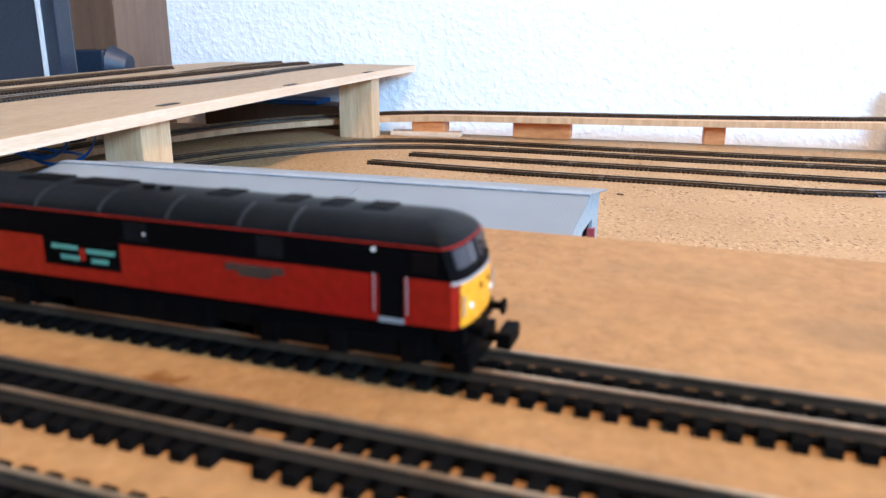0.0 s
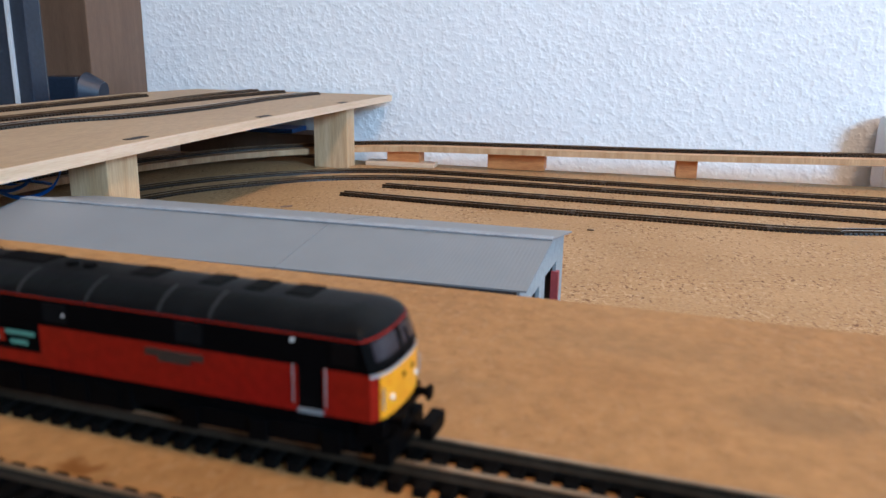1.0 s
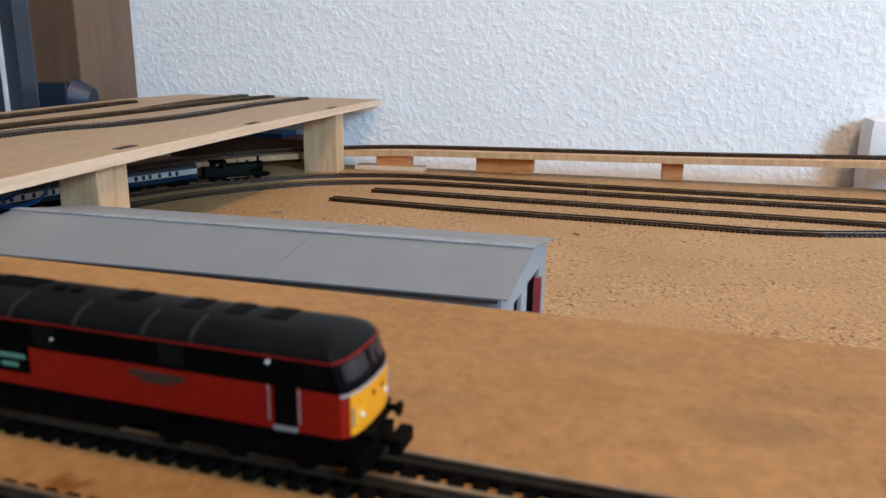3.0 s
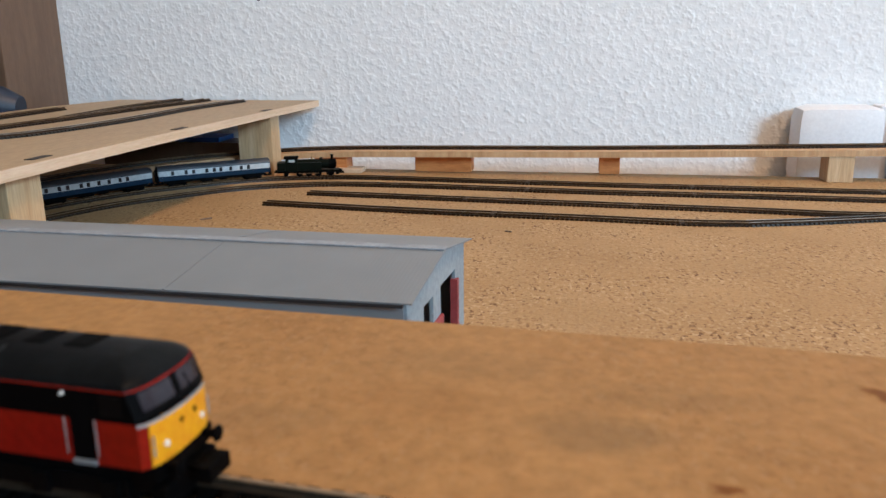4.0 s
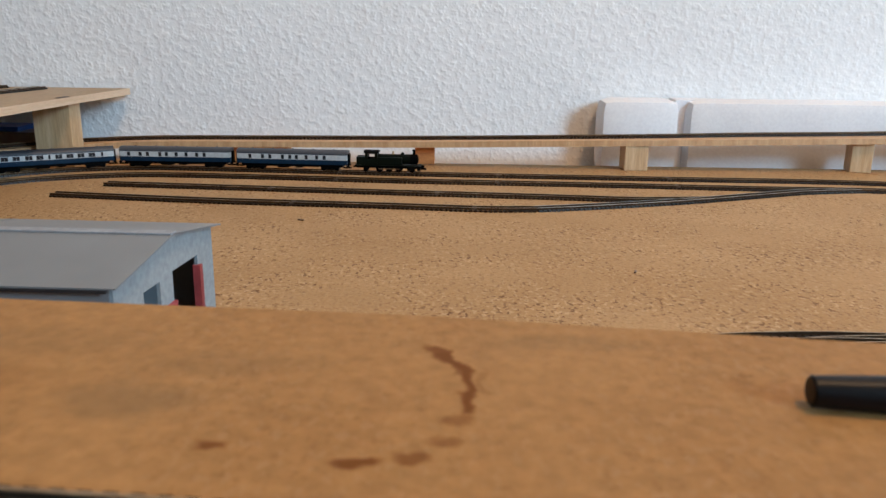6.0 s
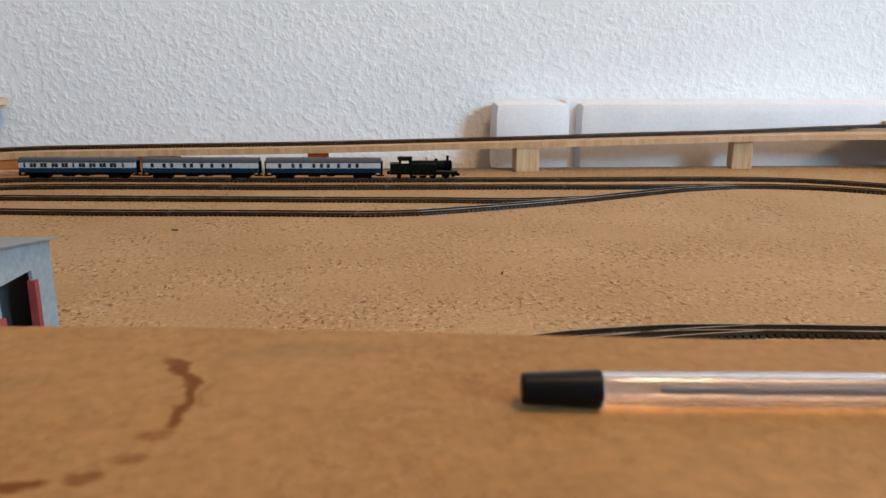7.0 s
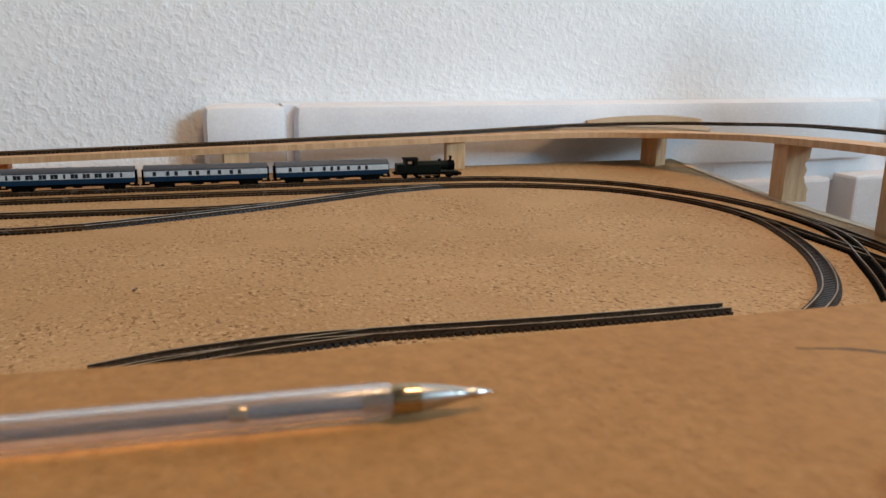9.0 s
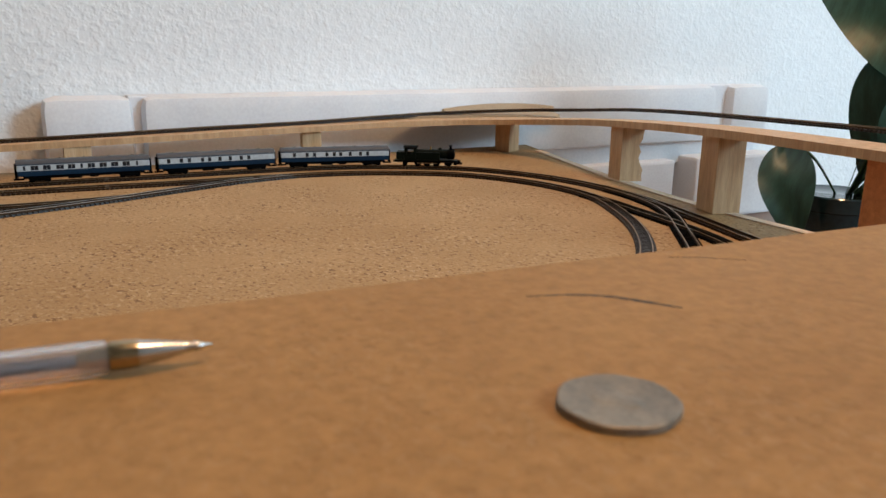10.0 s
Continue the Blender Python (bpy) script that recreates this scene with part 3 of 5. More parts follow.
def ramp():
    line = spline(RAMP, 0.02)
    th = thing("ramp", "narrow plywood ramp on blocks climbing along the wall", "ramp")
    w = RAMP_W / 2
    part("plank", sweep(bmesh.new(), line, [(-w, 0), (-w, RAMP_T), (w, RAMP_T), (w, 0)]), M_POST, th)
    # a wider sheet at the corner shows beyond the track
    part("corner_sheet", prism([(0.80, 1.049), (0.96, 1.0), (1.05, 0.94), (1.085, 0.98), (1.10, 1.04), (1.085, 1.062), (1.04, 1.073), (0.97, 1.074), (0.88, 1.068)], 0.0468, 0.0520), M_PLY, th, "pale plywood corner piece")
    bm = bmesh.new()
    rows = []
    for i in range(13):
        x = 0.93 + 0.205 * i / 12
        top = 0.0545 + 0.0085 * math.sin(math.pi * min(1.0, i / 12 * 0.9 + 0.05)) ** 0.7
        rows.append([bm.verts.new((x, y, z)) for y, z in ((1.062, 0.047), (1.076, 0.047), (1.076, top), (1.070, top - 0.001))])
    for a, b in zip(rows, rows[1:]):
        for i in range(4):
            bm.faces.new((a[i], a[(i + 1) % 4], b[(i + 1) % 4], b[i]))
    bm.faces.new(rows[0])
    bm.faces.new(rows[-1])
    part("sheet_edge", bm, M_PLY, th, "raised rear edge of the plywood corner")
    line = [(x, y + 0.004, z + RAMP_T) for x, y, z in RAMP[:9]] + [(0.55, 1.034, 0.0425), (0.70, 1.036, 0.0455), (0.83, 1.038, 0.0500), (0.93, 1.028, 0.0535), (1.02, 0.985, 0.0575), (1.062, 0.90, 0.0635), (1.068, 0.80, 0.0715), (1.052, 0.70, 0.0775), (1.03, 0.60, 0.0820), (1.012, 0.50, 0.0855), (0.995, 0.40, 0.0885), (0.98, 0.25, 0.089)]
    railway(line, "dark railway track on the climbing plywood ramp", sleeper=M_BROWNSLEEP)
    s = spline(RAMP, 0.001)

    def under(x, y):
        return min(s, key=lambda p: (p.x - x) ** 2 + (p.y - y) ** 2).z

    for x, y, wide, deep, turn, m, label in ((-0.235, 1.03, 0.045, 0.03, 0, M_ORANGE, "low orange-stained block under the ramp"), (-0.084, 1.045, 0.076, 0.03, 0, M_ORANGE, "wide orange-stained block under the ramp"), (0.134, 1.048, 0.026, 0.03, 0, M_ORANGE, "narrow orange-stained block under the ramp"),
                                             (0.405, 1.018, 0.030, 0.032, 0, M_PINE, "pale pine block under the ramp"), (0.700, 1.026, 0.026, 0.030, -12, M_PINE, "pale pine block under the ramp"), (0.993, 0.985, 0.026, 0.026, 24, M_POST, "pine block under the ramp corner"),
                                             (0.988, 0.708, 0.029, 0.029, -12, M_POST, "tall pine block with a broken edge under the ramp"), (0.950, 0.524, 0.030, 0.030, -14, M_POST, "tall pine block under the ramp"), (0.945, 0.346, 0.03, 0.03, -14, M_ORANGE, "tall orange-stained block under the ramp")):
        support_block(x, y, wide, deep, under(x, y), turn, m, label)
    tagged(part("wood_scrap", box(-0.285, -0.19, 1.005, 1.03, 0.0002, 0.006, 0.0008), M_EDGE), "thin pale offcut of wood lying by the track", "wood offcut")


ramp()

# ---- tracks on the lower board ----
OUTER = [(-0.53, -0.22), (-0.53, 0.20), (-0.528, 0.45), (-0.512, 0.60), (-0.486, 0.695), (-0.455, 0.772), (-0.418, 0.832), (-0.373, 0.882), (-0.323, 0.922), (-0.270, 0.950), (-0.188, 0.966), (-0.038, 0.957), (0.098, 0.948), (0.226, 0.942), (0.438, 0.934),
         (0.58, 0.931), (0.69, 0.920), (0.768, 0.893), (0.850, 0.838), (0.903, 0.750), (0.921, 0.660), (0.917, 0.585), (0.903, 0.510), (0.885, 0.435), (0.866, 0.36), (0.84, 0.26)]
INNER = [(-0.475, 0.48), (-0.455, 0.62), (-0.428, 0.706), (-0.398, 0.770), (-0.350, 0.829), (-0.303, 0.874), (-0.241, 0.904), (-0.174, 0.917), (-0.033, 0.910), (0.097, 0.899), (0.219, 0.894), (0.367, 0.888), (0.50, 0.880),
         (0.62, 0.878), (0.69, 0.870), (0.748, 0.850), (0.822, 0.800), (0.868, 0.717), (0.877, 0.630), (0.852, 0.553), (0.816, 0.483), (0.768, 0.420), (0.72, 0.381), (0.655, 0.345), (0.58, 0.32)]
SID2 = [(-0.213, 0.857), (-0.09, 0.846), (0.096, 0.830), (0.262, 0.817), (0.36, 0.808), (0.44, 0.815)]
SID1 = [(-0.242, 0.796), (-0.076, 0.775), (0.095, 0.762), (0.194, 0.7525), (0.25, 0.755), (0.31, 0.771), (0.406, 0.802), (0.50, 0.840), (0.56, 0.864), (0.63, 0.878)]
railway(OUTER, "main line track with weathered rails on brown sleepers", sleeper=M_BROWNSLEEP, joints=(0.035, 0.225, 0.43))
railway(INNER, "inner main line track with weathered rails on brown sleepers", sleeper=M_BROWNSLEEP, joints=(0.035, 0.222, 0.423))
railway(SID2, "straight siding track ending on the bare board", sleeper=M_BROWNSLEEP, joints=(-0.028, 0.155))
railway(SID1[:5], "siding track ending on the bare board", sleeper=M_BROWNSLEEP, joints=(0.012, 0.192))
railway(SID1[4:], "shiny turnout track joining the siding to the main line", sleeper=M_SLEEPERGREY, rail=M_RAILNEW)
railway([(0.920, 0.655), (0.917, 0.610), (0.906, 0.560), (0.884, 0.515), (0.854, 0.472), (0.806, 0.406), (0.75, 0.34)], "dark crossover track between the main lines")
railway([(0.877, 0.640), (0.876, 0.600), (0.872, 0.555), (0.866, 0.495), (0.857, 0.439), (0.843, 0.393), (0.82, 0.32)], "dark crossing track between the main lines")
railway([(0.283, 0.406), (0.321, 0.4155), (0.382, 0.4205), (0.447, 0.416), (0.551, 0.405), (0.662, 0.398)], "short loose track lying on the chipboard", single=(0.2, 0.7), sleeper=M_BROWNSLEEP)
railway([(0.43, 0.417), (0.382, 0.413), (0.33, 0.4045), (0.29, 0.395)], "shiny turnout leg branching off the short track", sleeper=M_SLEEPERGREY)

# ---- tracks on the raised decks ----
ZT = ZD + 0.0001
railway([(-0.46, 0.42, ZT), (-0.452, 0.60, ZT), (-0.420, 0.68, ZT), (-0.402, 0.80, ZT), (-0.402, 0.95, ZT), (-0.388, 1.09, ZT)], "shiny grey turnout track on the raised deck", sleeper=M_SLEEPERGREY, rail=M_RAILNEW)
railway([(-0.515, 0.42, ZT), (-0.500, 0.66, ZT), (-0.482, 0.81, ZT), (-0.470, 0.95, ZT), (-0.448, 1.105, ZT)], "dark track on the raised deck", sleeper=M_BROWNSLEEP)
railway([(-0.484, 0.80, ZT), (-0.497, 0.95, ZT), (-0.492, 1.108, ZT)], "dark branch track on the raised deck", sleeper=M_BROWNSLEEP)
railway([(-0.578, 0.45, ZT), (-0.572, 0.75, ZT), (-0.574, 0.945, ZT)], "dark siding on the raised deck", sleeper=M_BROWNSLEEP)


# ---- tracks on the front deck ----
def near_line(y0, bend, k):
    """Straight along the deck, then a curve towards the front edge."""
    return [(x, y0 - k * x, ZN) for x in (-0.45, -0.2, -0.05, 0.06, bend)] + [(bend + dx, y0 - k * bend - dy, ZN) for dx, dy in ((0.06, 0.010), (0.12, 0.031), (0.18, 0.066), (0.23, 0.115), (0.265, 0.18))]


railway(near_line(0.1178, 0.135, 0.0945), "black-sleepered track along the front deck under the red locomotive", single=(-0.30, 0.30))
railway(near_line(0.0840, 0.12, 0.098), "black-sleepered parallel track with a missing sleeper joint", single=(-0.25, 0.2), gaps=((-0.0085, 0.0848, 0.0026),))
railway(near_line(0.0558, 0.105, 0.096), "black-sleepered outer track along the front deck", single=(-0.2, 0.1))


# ---- shed ----
def shed():
    L, W, EAVE, RIDGE = 0.325, 0.122, 0.0545, 0.0640
    th = thing("shed", "long low model shed with grey corrugated roof and daylight-tinted gable", "model shed", pose(0.0210, 0.3945, 0, 0, 0, -2.2))
    # x runs back from the open gable; y across
    hw = W / 2 - 0.003
    for side in (-1, 1):
        part("side_wall", box(-L + 0.002, -0.002, side * hw - 0.001, side * hw + 0.001, 0, EAVE), M_ROOFGREY, th)
    for x in (-0.0015, -L + 0.0015):
        bm = bmesh.new()
        front = x > -0.1
        top = lambda y: EAVE + (RIDGE - EAVE) * (1 - abs(y) / (W / 2)) - 0.001
        cuts = [-hw, -0.030, -0.012, 0.003, 0.036, hw] if front else [-hw, hw]
        opens = {1: 0.042, 3: 0.043} if front else {}
        for i, (a, b) in enumerate(zip(cuts, cuts[1:])):
            z0 = opens.get(i, 0.0)
            ys = [a, b] if a * b > 0 or not front else [a, 0, b]
            if not front:
                ys = [a, 0, b]
            for c, d in zip(ys, ys[1:]):
                vs = [bm.verts.new((x + dx, y, z)) for dx in (-0.001, 0.001) for y, z in ((c, z0), (d, z0), (d, top(d)), (c, top(c)))]
                for f in ((0, 1, 2, 3), (7, 6, 5, 4), (0, 4, 5, 1), (1, 5, 6, 2), (2, 6, 7, 3), (3, 7, 4, 0)):
                    bm.faces.new([vs[j] for j in f])
        part("gable", bm, M_GABLE_TINT, th, "grey gable end with blue daylight in its colour")
    part("inner_floor", box(-L + 0.004, -0.004, -hw + 0.002, hw - 0.002, 0.0002, 0.001), M_DARK, th)
    part("sliding_door", box(-0.003, 0.0012, 0.0345, 0.0385, 0, 0.037), M_SHEDRED, th, "dull red sliding door")
    part("sliding_door", box(-0.003, 0.0012, -0.0125, 0.0035, 0, 0.027), M_SHEDRED, th, "dull red door leaf")
    # corrugated roof panels, two a side
    for side in (-1, 1):
        for x0, x1 in ((-L - 0.002, -0.1215), (-0.1205, 0.0035)):
            bm = bmesh.new()
            n = int((x1 - x0) / 0.0005)
            rows = []
            for i in range(n + 1):
                x = x0 + (x1 - x0) * i / n
                wave = 0.000025 * math.sin(2 * math.pi * x / 0.0021)
                rows.append([bm.verts.new((x, side * y, z + wave + dz)) for y, z in ((0.0, RIDGE), (W / 2 + 0.002, EAVE - 0.0003)) for dz in (0.0006, -0.0002)])
            for a, b in zip(rows, rows[1:]):
                bm.faces.new((a[0], b[0], b[2], a[2]))
                bm.faces.new((a[1], b[1], b[3], a[3]))
                bm.faces.new((a[2], b[2], b[3], a[3]))
            for r in (rows[0], rows[-1]):
                bm.faces.new((r[0], r[2], r[3], r[1]))
            part("roof_panel", bm, M_ROOFGREY, th, smooth=False)
        part("seam_strip", box(-0.1214, -0.1206, 0, W / 2 + 0.002, -0.0003, 0.0005, 0, Matrix.Translation((0, 0, RIDGE + 0.0003)) @ Matrix.Diagonal((1, side, 1, 1)) @ Matrix.Rotation(-math.atan2(RIDGE - EAVE, W / 2), 4, "X")), M_ROOFGREY, th)
        if side < 0:
            # near-black strip put in for the shade line under the front eave
            part("eave_shade_strip", box(-L - 0.002, -0.001, side * (W / 2 + 0.0018) - 0.0007, side * (W / 2 + 0.0018) + 0.0007, EAVE - 0.0022, EAVE - 0.0006), M_DARK, th, "dark strip for the shade under the eave")
    part("ridge_cap", box(-L - 0.002, 0.0035, -0.0035, 0.0035, RIDGE + 0.0002, RIDGE + 0.0012, 0.0004), M_RIDGE, th, "pale ridge capping")
    # the kit stands slightly out of square
    skew = Matrix.Identity(4)
    skew[0][1], skew[0][3] = 0.055, -0.055 * hw
    for ob in th.children:
        ob.data.transform(skew)


shed()


# ---- red diesel locomotive ----
def loco():
    s, l0, w0 = 0.001040, 65.0, 9.6
    th = thing("diesel_locomotive", "red and black model diesel locomotive with yellow cab front", "model locomotive", pose(-0.0482, 0.1224, ZN + 0.0052, 0, 0, -5.4))

    def half(z):
        """Half width and half length at a height in mm."""
        w = w0 if z < 19.8 else w0 * math.sqrt(max(0.0, 1 - ((z - 19.8) / 4.45) ** 2)) ** 0.85
        ln = l0 if z < 14.8 else l0 - (z - 14.8) * 0.33
        if z > 21.2:
            ln -= 0.9 * (z - 21.2) ** 1.55
        return w, ln

    def front(t, z):
        return half(z)[1] - 1.1 * t * t - 1.1 * abs(t) ** 7

    T = [-1 + 2 * i / 14 for i in range(15)]

    def loop(z, grow=0.0):
        w, _ = half(z)
        e = [((front(t, z) + grow) * s, t * (w + grow) * s, z * s) for t in T]
        b = [(-(front(t, z) + grow) * s, t * (w + grow) * s, z * s) for t in reversed(T)]
        return e + b

    def band(name, zs, m, label="", cap=False, grow=0.0, pick=None):
        bm = bmesh.new()
        rings = [[bm.verts.new(p) for p in loop(z, grow)] for z in zs]
        n = len(rings[0])
        for a, b in zip(rings, rings[1:]):
            for i in range(n):
                if pick is None or pick(i):
                    bm.faces.new((a[i], a[(i + 1) % n], b[(i + 1) % n], b[i]))
        if cap:
            bm.faces.new(rings[-1])
        for v in [v for v in bm.verts if not v.link_faces]:
            bm.verts.remove(v)
        return part(name, bm, m, th, label, smooth=True)

    side = lambda i: i in (14, 29)
    end = lambda i: not side(i)
    band("lower_side", (7.3, 10, 15.3), M_RED, "red lower bodyside", pick=lambda i: side(i) or i in (0, 13, 15, 28))
    band("upper_side", (15.3, 18, 20.4), M_BLACK, "black upper bodyside")
    for lo in (0, 15):
        band("cab_front", (7.3, 10, 13, 14.8), M_YELLOW, "bright yellow cab front", pick=lambda i: lo < i < lo + 13, grow=0.08)
        band("front_stripe", (14.8, 15.25), M_HANDRAIL, "thin white stripe over the yellow", pick=lambda i: lo <= i < lo + 14, grow=0.1)
    band("cantrail", (20.42, 20.64), M_RED, "thin red cantrail line", grow=0.05)
    band("roof", (20.64, 21.2, 21.8, 22.3, 22.8, 23.25, 23.6, 23.9, 24.08), M_LOCOROOF, "dark grey domed roof", cap=True)
    part("underframe", box(-63 * s, 63 * s, -7.9 * s, 7.9 * s, 2.4 * s, 7.4 * s), M_BLACK, th)

    def side_patch(name, x0, x1, z0, z1, m, label="", off=0.12, y=-1, thick=0.0):
        a, b = sorted((y * (w0 - 0.3), y * (w0 + off)))
        return part(name, box(x0 * s, x1 * s, a * s, b * s, z0 * s, z1 * s, 0.00003), m, th, label)

    def end_patch(name, t0, t1, z0, z1, m, label="", off=0.16, e=1, n=6):
        bm = bmesh.new()
        rows = []
        for i in range(n + 1):
            t = t0 + (t1 - t0) * i / n
            col = []
            for j in range(4):
                z = z0 + (z1 - z0) * j / 3
                w = half(z)[0]
                col.append(bm.verts.new((e * (front(t, z) + off) * s, t * (w + off * abs(t) ** 6) * s, z * s)))
            rows.append(col)
        for a, b in zip(rows, rows[1:]):
            for j in range(3):
                bm.faces.new((a[j], b[j], b[j + 1], a[j + 1]))
        ext = bmesh.ops.extrude_face_region(bm, geom=list(bm.faces))
        bmesh.ops.translate(bm, verts=[v for v in ext["geom"] if isinstance(v, bmesh.types.BMVert)], vec=(-e * 0.2 * s, 0, 0))
        return part(name, bm, m, th, label, smooth=True)

    for e in (1, -1):
        for t0, t1 in ((-0.84, -0.09), (0.09, 0.84)):
            w = end_patch("windscreen", t0, t1, 17.0, 20.15, M_CABGLASS, "dark glazed windscreen", 0.12, e)
        end_patch("windscreen_surround", -0.92, 0.92, 20.4, 20.7, M_RED, "thin red line over the windscreens", 0.14, e)
        for t in (-0.93, 0.0, 0.93):
            end_patch("windscreen_pillar", t - 0.065, t + 0.065, 15.4, 20.45, M_BLACK, "", 0.2, e, 2)
        for t in (-0.55, 0.55):
            part("marker_light", cyl((e * (front(t, 10.5) - 0.3) * s, t * w0 * s, 10.3 * s), (e * (front(t, 10.5) + 0.35) * s, t * w0 * s, 10.3 * s), 0.55 * s, None, 12), M_WHITE, th, "small white marker light")
        for t in (-0.12, 0.3):
            part("lamp_iron", box(e * (front(t, 12) - 0.1) * s - 0.1 * s, e * (front(t, 12)) * s + 0.35 * s, (t * w0 - 0.25) * s, (t * w0 + 0.25) * s, 12.2 * s, 13.1 * s), M_BLACK, th)
        for t in (-0.84, 0.84):
            x = front(t, 10) + 0.55
            part("front_handrail", cyl((e * x * s, t * w0 * s, 9.2 * s), (e * x * s, t * w0 * s, 12.8 * s), 0.18 * s, None, 8), M_HANDRAIL, th, "white handrail")
        part("wiper", cyl((e * (front(0.4, 16.4) + 0.3) * s, 3.4 * s, 16.2 * s), (e * (front(0.3, 19.3) + 0.4) * s, 2.6 * s, 19.4 * s), 0.14 * s, None, 6), M_BLACK, th)
        # buffer beam, buffers, coupling
        part("buffer_beam", box(min(e * 60, e * 64.6) * s, max(e * 60, e * 64.6) * s, -8.6 * s, 8.6 * s, 4.2 * s, 7.35 * s, 0.0003), M_BLACK, th)
        for y in (-5.9, 5.9):
            bf = part("buffer", cyl((e * 64 * s, y * s, 6.6 * s), (e * 67.2 * s, y * s, 6.6 * s), 0.75 * s, None, 12), M_BLACK, th)
            part("buffer_head", lathe([(0.2 * s, 0.5 * s), (1.4 * s, 0.35 * s), (1.55 * s, 0.0), (1.4 * s, -0.25 * s)], 16, Matrix.Translation((e * 67.2 * s, y * s, 6.6 * s)) @ Matrix.Rotation(radians(90 * e), 4, "Y")), M_BLACK, bf)
        cp = part("coupling", box(min(e * 64, e * 70) * s, max(e * 64, e * 70) * s, -0.9 * s, 0.9 * s, 2.6 * s, 3.8 * s, 0.0002), M_BLACK, th)
        part("coupling_hook", box(min(e * 68.5, e * 71) * s, max(e * 68.5, e * 71) * s, -3.4 * s, 3.4 * s, 2.3 * s, 5.2 * s, 0.0003), M_BLACK, cp)
        part("snow_plough", box(min(e * 62.5, e * 65.5) * s, max(e * 62.5, e * 65.5) * s, -8 * s, 8 * s, -0.9 * s, 3.3 * s, 0.0004), M_BLACK, th)
        # doors with handrails and a pale step plate
        for y in (-1, 1):
            xd = e * 52.4
            d = side_patch("cab_door", xd - 2.2, xd + 2.2, 8.0, 19.3, M_BLACK, "recessed black cab door", 0.05, y)
            for dx in (-2.9, 2.9):
                part("door_handrail", cyl(((xd + dx) * s, y * (w0 + 0.45) * s, 9.0 * s), ((xd + dx) * s, y * (w0 + 0.45) * s, 15.6 * s), 0.11 * s, None, 8), M_HANDRAIL, th, "white door handrail")
            side_patch("door_step", xd - 2.2, xd + 2.2, 7.3, 8.1, M_ROOFGREY, "pale grey door step", 0.4, y)
            side_patch("cab_side_window", e * 58.2 - 2.0, e * 58.2 + 2.2, 16.2, 19.8, M_SIDEGLASS, "dark cab side window", 0.06, y)
            part("cantrail_lamp", cyl(((xd - e * 2.9) * s, y * (w0 - 0.2) * s, 19.6 * s), ((xd - e * 2.9) * s, y * (w0 + 0.5) * s, 19.6 * s), 0.30 * s, None, 10), M_WHITE, th, "small white lamp by the door")
        # bogie
        bx = e * 42.0
        bg = part("bogie", box((bx - 18) * s, (bx + 18) * s, -7.4 * s, 7.4 * s, 0.0 * s, 4.6 * s, 0.0006), M_BLACK, th)
        for y in (-1, 1):
            part("bogie_frame", box((bx - 17) * s, (bx + 17) * s, min(y * 7.4, y * 8.6) * s, max(y * 7.4, y * 8.6) * s, 0.8 * s, 4.6 * s, 0.0003), M_BLACK, bg)
            for dx in (-13.5, 0, 13.5):
                part("axle_box", box((bx + dx - 1.8) * s, (bx + dx + 1.8) * s, min(y * 8.4, y * 9.3) * s, max(y * 8.4, y * 9.3) * s, 0.2 * s, 4.2 * s, 0.0003), M_BLACK, bg)
        for dx in (-13.5, 0, 13.5):
            for y in (-4.5, 4.5):
                part("wheel", cyl(((bx + dx) * s, (y - 0.9) * s, 2.9 * s), ((bx + dx) * s, (y + 0.9) * s, 2.9 * s), 4.05 * s, None, 20), M_BLACK, bg)
    part("fuel_tank", box(-16 * s, 16 * s, -8.4 * s, 8.4 * s, 0.4 * s, 6.2 * s, 0.0006), M_BLACK, th)
    for x in (-11, -4, 4, 11):
        part("tank_cover", box((x - 2.6) * s, (x + 2.6) * s, -8.8 * s, -8.3 * s, 0.9 * s, 5.2 * s, 0.0002), M_BLACK, th)
    # side panel with lettering bars, nameplate, roof fittings
    for y in (-1, 1):
        side_patch("livery_panel", -20, -2, 9.8, 15.3, M_BLACK, "black livery panel on the red side", 0.07, y)
        for x0, x1, z in ((-18.0, -11.8, 13.6), (-9.8, -3.0, 13.2), (-16.0, -11.5, 11.6), (-8.8, -4.8, 11.4)):
            side_patch("lettering_bar", x0, x1, z - 0.45, z + 0.45, M_GREEN, "green lettering bar", 0.11, y)
        side_patch("logo_bar", -11.5, -10.0, 11.2, 13.6, M_RED, "red logo mark", 0.1, y)
        side_patch("nameplate", 21, 32.5, 13.1, 14.3, M_PLATE, "dark bronze nameplate", 0.25, y)
        side_patch("nameplate", 23.5, 30, 12.2, 13.1, M_PLATE, "dark bronze nameplate", 0.2, y)
        part("bodyside_lamp", cyl((4 * s, y * (w0 - 0.2) * s, 17.8 * s), (4 * s, y * (w0 + 0.3) * s, 17.8 * s), 0.26 * s, None, 10), M_WHITE, th, "small white bodyside mark")
        for x in (-44, -36, 2, 30):
            side_patch("bodyside_grille", x - 2.6, x + 2.6, 16.2, 19.8, M_LOCOROOF, "dark louvred grille", 0.1, y)
    for x in (34, 24, 9, -6, -21, -36):
        bm = bmesh.new()
        n = 14
        rings = []
        for dx in (-0.35, 0.35):
            row = []
            for i in range(n + 1):
                z = 20.9 + 3.12 * math.sin(math.pi * i / n)
                w = half(min(z, 24.05))[0]
                row.append(bm.verts.new(((x + dx) * s, (-1 if i < n / 2 else 1) * (w + 0.06) * s * (0 if i == n / 2 else 1), (z + 0.06) * s)))
